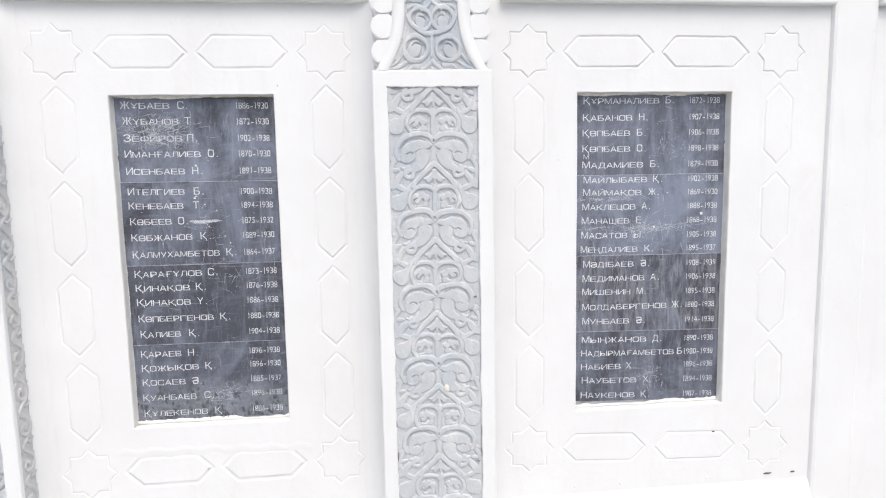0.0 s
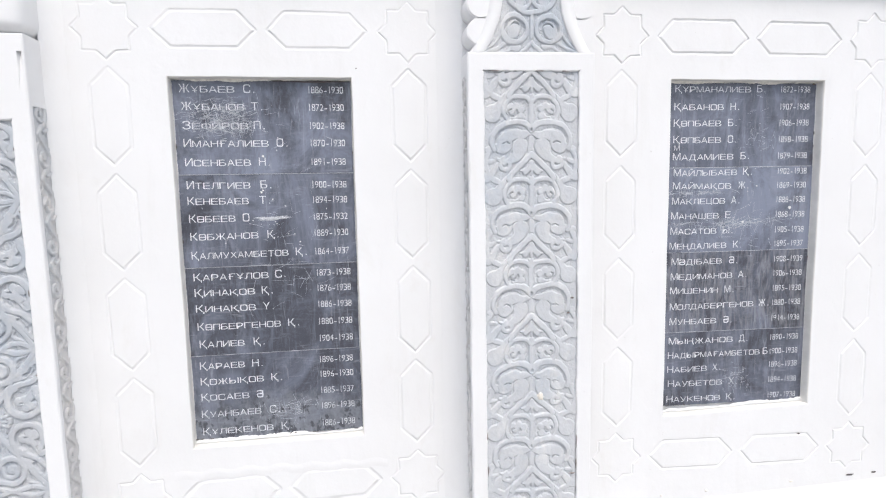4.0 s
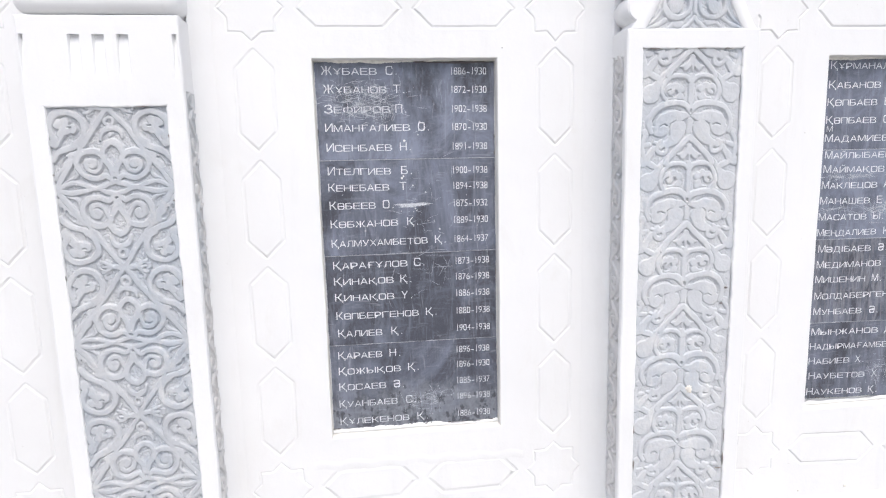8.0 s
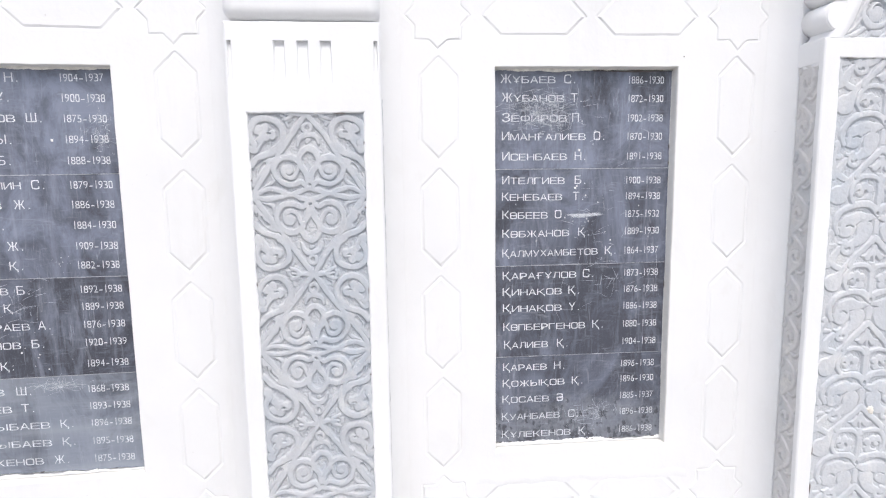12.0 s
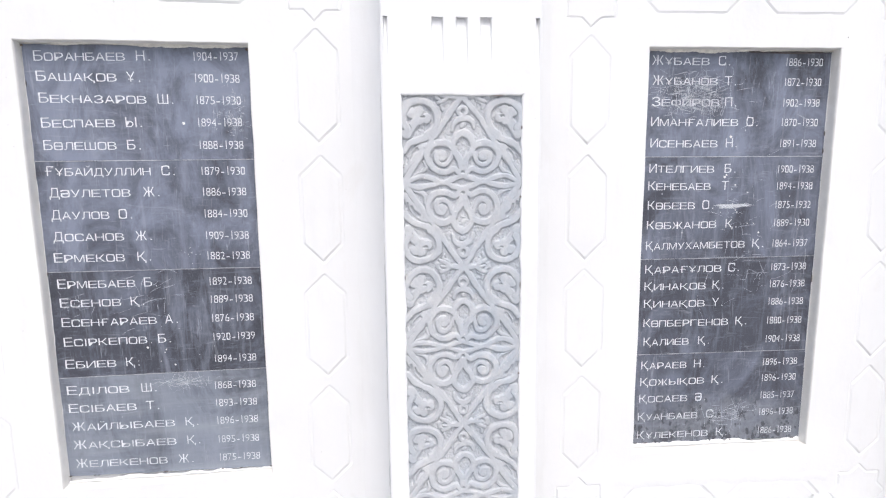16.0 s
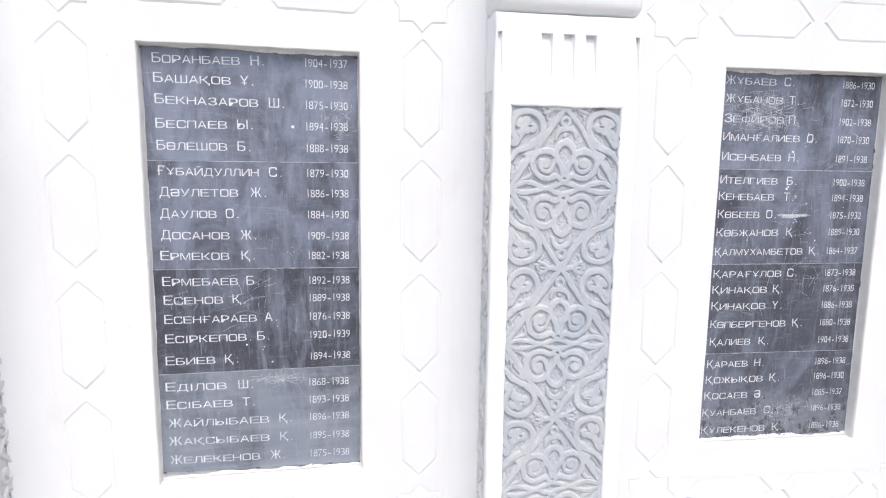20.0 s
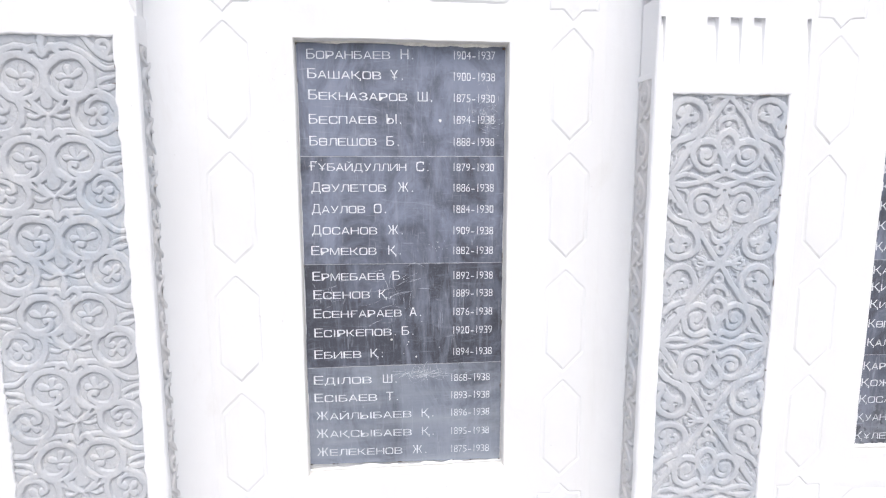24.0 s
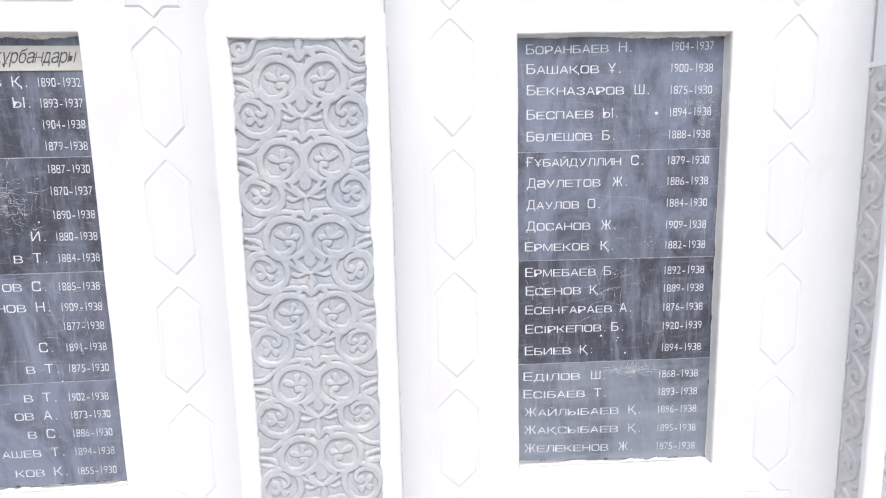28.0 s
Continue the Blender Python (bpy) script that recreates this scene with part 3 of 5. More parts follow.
def relief_mesh(name, tile, half, length, step, depth, seed, shape=None, phase=0.0, rough=0.0025, wear=0.0, mirrored=True, head=None):
    """A carved strip in the xz plane facing -y, its top at z = 0. shape: half width as a share of half, along v in 0..1."""
    heights, period = tile
    nv, nu = int(length / step) + 1, 2 * int(half / step) + 1
    u = np.linspace(-1, 1, nu)[None].repeat(nv, 0)
    z = np.linspace(0, length, nv)[:, None].repeat(nu, 1)
    uu = u + 0.018 * field((nv, nu), 5, seed, length / half / 2) + 0.008 * field((nv, nu), 17, seed + 1, length / half / 2) + 0.003 * field((nv, nu), 38, seed + 7, length / half / 2)
    vv = z / half + phase + 0.03 * field((nv, nu), 5, seed + 2, length / half / 2) + 0.009 * field((nv, nu), 19, seed + 3, length / half / 2) + 0.003 * field((nv, nu), 40, seed + 8, length / half / 2)
    across = np.abs(uu) if mirrored else (uu + 1) / 2
    vv = vv if mirrored else vv / 2
    a = np.clip(across, 0, 1) * (heights.shape[1] - 1.001)
    b = np.mod(vv / period, 1.0) * heights.shape[0]
    ia, ib = a.astype(int), b.astype(int) % heights.shape[0]
    fa, fb = a - ia, b - b.astype(int)
    jb = (ib + 1) % heights.shape[0]
    h = (heights[ib, ia] * (1 - fa) + heights[ib, ia + 1] * fa) * (1 - fb) + (heights[jb, ia] * (1 - fa) + heights[jb, ia + 1] * fa) * fb
    if head is not None:    # another pattern along the top
        h = np.where(vv < 0.45, head[ib, ia], h)
    h = depth * h * (1 + 0.16 * field((nv, nu), 4, seed + 4, length / half / 2)) * (1 - wear * np.clip(field((nv, nu), 3, seed + 9, length / half / 2), 0, 1))
    ground_share = np.clip(1.05 - 1.6 * h / depth, 0.06, 1)
    h = h + (1 - ground_share) * 0.0004 * (field((nv, nu), 34, seed + 11, length / half / 2) + 0.7 * field((nv, nu), 80, seed + 12, length / half / 2))
    h = h + ground_share * rough * (0.6 * field((nv, nu), 70, seed + 5, length / half / 2) + 0.6 * field((nv, nu), 120, seed + 6, length / half / 2))
    x = u * half
    if shape:
        x = x * np.array([shape(t) for t in np.linspace(0, 1, nv)])[:, None]
    verts = np.stack([x, -h, -z], -1).reshape(-1, 3).astype(np.float32)
    i = (np.arange(nv - 1)[:, None] * nu + np.arange(nu - 1)[None]).reshape(-1)
    quads = np.stack([i, i + nu, i + nu + 1, i + 1], -1).astype(np.int32)
    me = bpy.data.meshes.new(name)
    me.vertices.add(len(verts))
    me.vertices.foreach_set("co", verts.ravel())
    me.loops.add(quads.size)
    me.loops.foreach_set("vertex_index", quads.ravel())
    me.polygons.add(len(quads))
    me.polygons.foreach_set("loop_start", np.arange(0, quads.size, 4, dtype=np.int32))
    me.update(calc_edges=True)
    me.shade_smooth()
    return me


# ---------------------------------------------------------------- lettering with the built-in font, glyph by glyph
def glyph_table(letters):
    """Outline meshes of single letters, each scaled to its own box: verts (unit box), faces, width to height."""
    made = {}
    for c in letters:
        cu = bpy.data.curves.new("letter", "FONT")
        cu.body, cu.resolution_u, cu.offset = c, 2, 0.0 if c == "Р" or c in "құрбандары" else -0.002 if c in "ОСеЗФ" else -0.004 if c == "0" else -0.012 if c in "23456789" else -0.009
        made[c] = new("letter", cu)
    graph = bpy.context.evaluated_depsgraph_get()
    graph.update()
    table = {}
    for c, ob in made.items():
        me = bpy.data.meshes.new_from_object(ob.evaluated_get(graph))
        v = np.array([tuple(p.co)[:2] for p in me.vertices]).reshape(-1, 2)
        table[c] = (squared(v, c), [tuple(p.vertices) for p in me.polygons])
        bpy.data.meshes.remove(me)
        cu = ob.data
        bpy.data.objects.remove(ob)
        bpy.data.curves.remove(cu)
    return table


def squared(v, c, much=0.55):
    """Round letters pulled towards the box that holds them, as in a cut stencil."""
    if c not in "ОСе03689" or len(v) == 0:
        return v
    lo, hi = v.min(0), v.max(0)
    q = (v - lo) / (hi - lo) * 2 - 1
    if c in "3689":
        top = q[:, 1] >= 0
        q[:, 1] = np.where(top, q[:, 1] * 2 - 1, q[:, 1] * 2 + 1)
    big = np.maximum(np.abs(q[:, 0]), np.abs(q[:, 1])).clip(1e-6)
    k = 1 + much * (np.hypot(q[:, 0], q[:, 1]) / big - 1)
    q = (q * k[:, None]).clip(-1, 1)
    if c in "3689":
        q[:, 1] = np.where(top, (q[:, 1] + 1) / 2, (q[:, 1] - 1) / 2)
    return lo + (q + 1) / 2 * (hi - lo)


WIDE = {"Ж": 1.35, "Ш": 1.28, "М": 1.15, "Ы": 1.3, "Ф": 1.15, "Д": 1.12, "Ң": 1.06, "Қ": 1.06, "І": 0.42}


def glyph(table, c):
    """Letters that the font draws with crossing outlines are put together from simpler ones."""
    if c in "Өө":
        v, f = table["О"]
        b, g = table["-"]
        lo, hi = b.min(0), b.max(0)
        w = (b - lo) / (hi - lo) * np.array([v[:, 0].max() - v[:, 0].min(), 0.085]) + np.array([v[:, 0].min(), 0.325])
        return np.concatenate([v, w]), f + [tuple(len(v) + i for i in q) for q in g]
    if c == "Ф":
        v, f = table["О"]
        b, g = table["1"]
        lo, hi, mid = b.min(0), b.max(0), (v.min(0) + v.max(0)) / 2
        o = mid + (v - mid) * np.array([1.25, 0.72])
        w = (b - lo) / (hi - lo) * np.array([0.085, hi[1] * 1.06]) + np.array([mid[0] - 0.042, 0])
        return np.concatenate([o, w]), f + [tuple(len(v) + i for i in q) for q in g]
    if c == "н":
        v, f = table["Н"]
        return v * np.array([1.0, 0.76]), f
    if c in "Әә":
        v, f = table["е"]
        return v.min(0) + v.max(0) - v, f
    if c in "1І":
        v, f = table["-"]
        return np.stack([v[:, 1], (v[:, 0] - v[:, 0].min()) / (v[:, 0].max() - v[:, 0].min())], -1), f
    return table[c]


def written(table, runs, y=0.0, slant=0.0):
    """Runs of (text, x, z, pitch, letter width, height): each letter stretched to its cell. Vertices and faces."""
    verts, faces = [], []
    cap = table["Н"][0][:, 1].max()
    for text, x, z, pitch, wide, high in runs:
        for c in text:
            share = WIDE.get(c, 1.0)
            if c != " ":
                v, f = glyph(table, c)
                lo, hi = v.min(0), v.max(0)
                w, px = wide * share, x
                if c == ".":
                    w = wide * 0.2
                elif c == "-":
                    w, px = wide * 0.8, x + wide * 0.16
                elif c == "1":
                    w, px = wide * 0.17, x + wide * 0.5
                elif c == "І":
                    w, px = wide * 0.15, x + wide * 0.1
                sx, sz = w / max(1e-4, hi[0] - lo[0]), high / (hi[1] if c in "Ә1І" else cap)
                base = len(verts)
                verts += [(px + (q[0] - lo[0]) * sx + slant * q[1] * sz, y, z + q[1] * sz) for q in v]
                faces += [tuple(base + i for i in g) for g in f]
            x += pitch * share
    return verts, faces


# ---------------------------------------------------------------- plan: a long white wall, slightly hollow, of niches between pilasters
GROUND = -0.02
TOP = 2.9
LEDGE = 2.145     # underside of the ledge over the niches
SILL = 0.262      # top of the sill under them
COLUMN = {"wall_1": (1.855, 0.335), "wall_2": (1.869, 0.3375), "wall_3": (1.856, 0.332), "wall_4": (1.854, 0.336)}    # top and pitch of the upright hexagons
LONG = 0.303      # of one of them
NICHES = [        # name, centre x, y, turn, half spacing of the motif columns, recess left, right, bottom, top
    ("wall_1", -3.077, -0.147, 6.5, 0.467, -0.290, 0.282, 0.616, 1.842),
    ("wall_2", -1.399, -0.016, 3.1, 0.467, -0.288, 0.287, 0.598, 1.829),
    ("wall_3", 0.2945, 0.0, 0.0, 0.467, -0.292, 0.276, 0.606, 1.825),
    ("wall_4", 2.003, -0.022, 0.3, 0.497, -0.306, 0.302, 0.587, 1.823),
]
PILASTERS = [     # centre x, front y, turn, top of the carved strip
    (-2.224, -0.223, 4.8, 1.797),
    (-0.548, -0.136, 1.0, 1.683),
    (1.1385, -0.162, -1.5, 1.828),
]
rng = random.Random(7)

ground = part("ground", mesh_of("ground", [(-400, -400, GROUND), (400, -400, GROUND), (400, 400, GROUND), (-400, 400, GROUND)], [(0, 1, 2, 3)]), PAVING)
tagged(ground, "pale concrete paving in front of the memorial wall", "ground", kind="structure")


def hexagon(cx, cz, length, width, upright):
    h, w = length / 2, width / 2
    k = h - w * 0.98
    p = [(0, -h), (w, -k), (w, k), (0, h), (-w, k), (-w, -k)] if upright else [(h, 0), (k, w), (-k, w), (-h, 0), (-k, -w), (k, -w)]
    return [(cx + a + rng.uniform(-1, 1) * 0.0016, cz + b + rng.uniform(-1, 1) * 0.0016) for a, b in p]


def star(cx, cz, r):
    s, pts = r / math.sqrt(2), []
    q = s * (math.sqrt(2) - 1)
    for k in range(8):
        a = radians(45 * k)
        out = (r * math.cos(a), r * math.sin(a))
        mid = math.sqrt(s * s + q * q)
        b = a + radians(22.5)
        pts += [out, (mid * math.cos(b), mid * math.sin(b))]
    return [(cx + a + rng.uniform(-1, 1) * 0.0014, cz + b + rng.uniform(-1, 1) * 0.0014) for a, b in pts]


def rounded(loop, d=0.006):
    """The outline with each corner cut twice, as soft plaster has it."""
    out = []
    n = len(loop)
    for i in range(n):
        a, b, c = Vector(loop[i - 1]), Vector(loop[i]), Vector(loop[(i + 1) % n])
        e, f = b + (a - b).normalized() * d, b + (c - b).normalized() * d
        out += [tuple(e), tuple((e + f) / 4 + b / 2), tuple(f)]
    return out


def cut_up(loop, step=0.05, jitter=0.0):
    """The outline with points every few centimetres, a little off the line."""
    out = []
    for i, a in enumerate(loop):
        b = loop[(i + 1) % len(loop)]
        d = Vector((b[0] - a[0], b[1] - a[1]))
        n = max(1, int(d.length / step))
        side = Vector((d.y, -d.x)).normalized()
        for k in range(n):
            q = Vector(a) + d * k / n + side * rng.uniform(-1, 1) * (jitter if k else 0)
            out.append(tuple(q))
    return out


def motif(name, loop, parent, label, groove=0.0115, deep=0.0030):
    """A shape pressed into the plaster: a groove all round and its flat middle. Returns the hole it needs."""
    loop = cut_up(rounded(loop, 0.004), 0.018, 0.0007)
    n = len(loop)
    worn, pull = [], rng.uniform(0.6, 1.2)
    for _ in range(n):
        pull += 0.22 * (rng.uniform(0.1, 1.35) - pull) + rng.uniform(-0.14, 0.14)
        worn.append(max(0.12, pull))
    rims = [(offset_loop(loop, groove / 2), 0.0), (offset_loop(loop, groove * 0.22), deep * 0.8), (offset_loop(loop, -groove * 0.1), deep),
            (offset_loop(loop, -groove * 0.4), deep * 0.35), (offset_loop(loop, -groove * 0.62), -0.0006)]
    verts = [(x, y * (worn[i] if y > 0 else 1), z) for r, y in rims for i, (x, z) in enumerate(r)]
    faces = [(k * n + i, (k + 1) * n + i, (k + 1) * n + (i + 1) % n, k * n + (i + 1) % n) for k in range(len(rims) - 1) for i in range(n)]
    v, f = filled(rims[-1][0], [], -0.0006)
    base = len(verts)
    verts += v
    faces += [tuple(base + i for i in t) for t in f]
    part(name, mesh_of(name, verts, faces), WHITE, parent, label)
    return rims[0][0]


def niche(name, cx, cy, turn, col, pl, pr, pb, pt):
    base = group_at(name, pose(cx, cy, 0, 0, 0, turn))
    tagged(base, "white painted plaster wall niche with pressed stars and hexagons", "wall", "niches of the wall", "structure")
    holes = []
    worn = name == "wall_3"
    crisp = {"wall_3": 0.0026, "wall_4": 0.0056}.get(name, 0.0034)    # depth of the top row
    top, pitch = COLUMN[name]
    upright = [top - LONG / 2 - pitch * k for k in range(4)]
    high, low = top + 0.118, upright[-1] - LONG / 2 - 0.127
    sag = 0.02 if name == "wall_4" else 0.0    # the pattern drops towards the lower far corner
    sunk = lambda loop: [(x, z - sag * x / 0.49 * max(0.0, 2.0 - z) / 1.5) for x, z in loop]
    for side in (-1, 1):
        for zc in upright:
            holes.append(motif("hexagon", sunk(hexagon(side * col, zc, LONG, 0.112, True)), base, ""))
        holes.append(motif("star", sunk(star(side * col, high, 0.098)), base, "", 0.0085, crisp))
        holes.append(motif("star", sunk(star(side * col, low, 0.098)), base, "", 0.009 if worn else 0.0085, 0.0024 if worn else 0.0034))
    long = (2 * col - 0.196 - 0.108) / 2
    for zc in (high, low):
        for side in (-1, 1):
            soft = worn and zc == low
            holes.append(motif("hexagon", sunk(hexagon(side * (long / 2 + 0.018), zc, long, 0.113, False)), base, "", 0.017 if soft else 0.0115, 0.0034 if soft else crisp if zc == high else 0.0034))
    # the plaque's recess: opening with a slightly rounded, uneven rim
    a, b, c, d = pl - 0.001, pr + 0.001, pb - 0.004, pt + 0.001
    opening = []
    for (x0, z0), (x1, z1) in (((a, c), (b, c)), ((b, c), (b, d)), ((b, d), (a, d)), ((a, d), (a, c))):
        for k in range(14):
            s = k / 14
            j = rng.uniform(-1, 1) * 0.0011
            opening.append((x0 + (x1 - x0) * s + (j if x0 == x1 else 0), z0 + (z1 - z0) * s + (j if z0 == z1 else 0)))
    rim = offset_loop(opening, 0.003)
    half = 0.86 if name != "wall_4" else 0.80
    right = half if name != "wall_4" else 0.70
    outer = [(-half, 0.1), (right, 0.1), (right, TOP - 0.3), (-half, TOP - 0.3)]
    v, f = filled(outer, [*holes, rim], 0.0)
    part("plaster_face", mesh_of("plaster_face", v, f), WHITE, base)
    n = len(opening)
    verts = [(x, y, z) for r, y in ((rim, 0.0), (offset_loop(opening, 0.0015), 0.0015), (opening, 0.006), (opening, 0.05)) for x, z in r]
    faces = [(k * n + i, (k + 1) * n + i, (k + 1) * n + (i + 1) % n, k * n + (i + 1) % n) for k in range(3) for i in range(n)]
    part("recess_edge", mesh_of("recess_edge", verts, faces), REVEAL, base)
    part("wall_core", block(-half, right, 0.047, 0.45, GROUND, TOP, 0), WHITE, base)
    # ledge over the niche and sloped sill under it
    part("ledge", block(-half + 0.2, right - 0.002, -0.034, 0.02, LEDGE, TOP - 0.004, 0.006), WHITE, base)
    bm = block(-half + 0.2, right - 0.002, -0.062, 0.02, GROUND + 0.004, SILL, 0.008)
    for q in bm.verts:
        if q.co.z > 0.2 and q.co.y < -0.04:
            q.co.z -= 0.14
    part("sill", bm, WHITE, base)
    return base


bases = {n[0]: niche(*n) for n in NICHES}


# ---------------------------------------------------------------- granite plaques with their names
def plaque_rows(text):
    return [[tuple(r.split("|")) for r in tile.strip().splitlines()] for tile in text.strip().split("--")]


# name, initial, years; then in mm where the name begins and ends and the initial begins, from the plaque's middle line,
# and how far under the plaque's top the name and the years stand
ROWS_2 = plaque_rows("""БОРАНБАЕВ|Н.|1904-1937|-261|-32|-7|45|40
БАШАҚОВ|Ұ.|1900-1938|-260|-57|-36|96|97
БЕКНАЗАРОВ|Ш.|1875-1930|-259|14|39|152|155
БЕСПАЕВ|Ы.|1894-1938|-260|-71|-48|217|215
БӨЛЕШОВ|Б.|1888-1938|-260|-73|-49|276|276
--
ҒҰБАЙДУЛЛИН|С.|1879-1930|-263|9|34|345|347
ДӘУЛЕТОВ|Ж.|1886-1938|-259|-48|-18|403|405
ДАУЛОВ|О.|1884-1930|-260|-108|-87|463|466
ДОСАНОВ|Ж.|1909-1938|-261|-75|-48|523|528
ЕРМЕКОВ|Қ.|1882-1938|-265|-78|-48|582|586
--
ЕРМЕБАЕВ|Б.|1892-1938|-264|-57|-37|656|660
ЕСЕНОВ|Қ.|1889-1938|-263|-99|-77|710|713
ЕСЕНҒАРАЕВ|А.|1876-1938|-264|-8|11|766|769
ЕСІРКЕПОВ|Б.|1920-1939|-264|-38|-12|823|825
ЕБИЕВ|Қ.|1894-1938|-266|-127|-104|888|891
--
ЕДІЛОВ|Ш.|1868-1938|-270|-98|-69|966|972
ЕСІБАЕВ|Т.|1893-1938|-270|-83|-60|1020|1027
ЖАЙЛЫБАЕВ|Қ.|1896-1938|-267|19|45|1076|1082
ЖАҚСЫБАЕВ|Қ.|1895-1938|-268|19|46|1131|1141
ЖЕЛЕКЕНОВ|Ж.|1875-1938|-267|-10|17|1189|1199""")
ROWS_3 = plaque_rows("""ЖҰБАЕВ|С.|1886-1930|-271|-95|-71|41|43
ЖҰБАНОВ|Т.|1872-1930|-267|-67|-49|97|100
ЗЕФИРОВ|П.|1902-1938|-267|-57|-44|158|160
ИМАНҒАЛИЕВ|О.|1870-1930|-267|4|26|215|217
ИСЕНБАЕВ|Н.|1891-1938|-266|-56|-34|277|279
--
ИТЕЛГИЕВ|Б.|1900-1938|-266|-62|-33|351|355
КЕНЕБАЕВ|Т.|1894-1938|-267|-70|-39|403|406
КӨБЕЕВ|О.|1875-1932|-266|-116|-96|461|463
КӨБЖАНОВ|Қ.|1889-1930|-266|-45|-19|521|519
ҚАЛМУХАМБЕТОВ|Қ.|1864-1937|-266|50|71|584|582
--
ҚАРАҒҰЛОВ|С.|1873-1938|-265|-19|-1|657|656
ҚИНАҚОВ|Қ.|1876-1938|-265|-66|-48|710|710
ҚИНАҚОВ|Ү.|1886-1938|-264|-66|-46|764|766
КӨПБЕРГЕНОВ|Қ.|1880-1938|-263|13|34|826|827
ҚАЛИЕВ|Қ.|1904-1938|-260|-111|-84|886|887
--
ҚАРАЕВ|Н.|1896-1938|-264|-114|-93|962|963
ҚОЖЫҚОВ|Қ.|1896-1930|-265|-53|-32|1017|1016
ҚОСАЕВ|Ә.|1885-1937|-266|-105|-83|1072|1074
ҚУАНБАЕВ|С.|1896-1938|-268|-68|-43|1132|1131
ҚҰЛЕКЕНОВ|Қ.|1886-1938|-268|-30|-6|1194|1194""")
ROWS_4 = plaque_rows("""ҚҰРМАНАЛИЕВ|Б.|1872-1938|-273|33|54|37|36
ҚАБАНОВ|Н.|1907-1938|-275|-75|-52|101|99
ҚӨПБАЕВ|Б.|1906-1938|-276|-83|-59|159|158
ҚӨПБАЕВ|О.|1898-1938|-276|-82|-58|219|219
МАДАМИЕВ|Б.|1879-1938|-276|-28|-3|281|280
--
МАЙЛЫБАЕВ|Қ.|1902-1938|-271|-11|10|339|338
МАЙМАҚОВ|Ж.|1869-1930|-273|-33|-8|387|390
МАКЛЕЦОВ|А.|1888-1938|-275|-56|-35|443|445
МАНАШЕВ|Е.|1868-1938|-277|-80|-57|497|501
МАСАТОВ|Ы.|1905-1938|-278|-88|-66|554|559
МЕҢДАЛИЕВ|К.|1895-1937|-280|-45|-20|610|613
--
МӘДІБАЕВ|Ә.|1908-1939|-270|-60|-34|669|673
МЕДИМАНОВ|А.|1906-1938|-272|-14|7|726|729
МИШЕНИН|М.|1895-1938|-273|-72|-49|779|787
МОЛДАБЕРГЕНОВ|Ж.|1880-1938|-272|80|99|841|844
МУНБАЕВ|Ә.|1914-1938|-272|-75|-48|898|905
--
МЫҢЖАНОВ|Д.|1890-1938|-273|-1|21|974|982
НАДЫРМАҒАМБЕТОВ|Б.|1900-1938|-275|116|126|1029|1038
НАБИЕВ|Х.|1896-1938|-276|-107|-88|1085|1092
НАУБЕТОВ|Х.|1894-1938|-272|-40|-16|1141|1153
НАУКЕНОВ|Қ.|1907-1938|-276|-46|-24|1202|1216""")
ROWS_1 = plaque_rows("""В|Қ.|1890-1932|125
 |Ы.|1893-1937|177
 | |1904-1938|231
 | |1879-1938|286
--
 | |1887-1930|345
 | |1870-1937|402
 | |1890-1938|465
 |Й.|1880-1938|523
В|Т.|1884-1938|581
--
ОВ|С.|1885-1938|658
НОВ|Н.|1909-1938|715
 | |1877-1938|768
 |С.|1891-1938|828
В|Т.|1875-1930|888
--
В|Т.|1902-1938|970
ОВ|А.|1873-1930|1022
В|С.|1886-1930|1076
АШЕВ|Т.|1894-1938|1131
КОВ|К.|1855-1930|1189""")
GLYPHS = glyph_table(sorted(set("".join(c for rows in (ROWS_1, ROWS_2, ROWS_3, ROWS_4) for tile in rows for r in tile for c in "".join(r[:3])) + "НОеқұрбандары1-") - {"Ө", "Ә", "І", "Ф"} - {" "}))
# heights of the joints between the four tiles and of the foot, at the left and the right edge; where the years begin in each tile; their pitch
TILES = {"wall_1": (((1.538, 1.538), (1.234, 1.232), (0.931, 0.926), (0.634, 0.622)), (0.155, 0.1545, 0.1465, 0.137), 0.0122),
         "wall_2": (((1.523, 1.524), (1.220, 1.216), (0.914, 0.913), (0.611, 0.597)), (0.135, 0.135, 0.1355, 0.130), 0.0138),
         "wall_3": (((1.5205, 1.518), (1.212, 1.212), (0.911, 0.909), (0.614, 0.608)), (0.132, 0.1315, 0.1335, 0.1305), 0.0134),
         "wall_4": (((1.5145, 1.514), (1.201, 1.195), (0.896, 0.884), (0.606, 0.588)), (0.148, 0.150, 0.152, 0.1515), 0.0144)}
PLAQUE_DEPTH = 0.035


STONES = {"wall_1": (1, 2, 1, 0), "wall_2": (0, 3, 2, 6), "wall_3": (3, 1, 2, 7), "wall_4": (3, 0, 4, 5)}    # which granite each tile is cut from


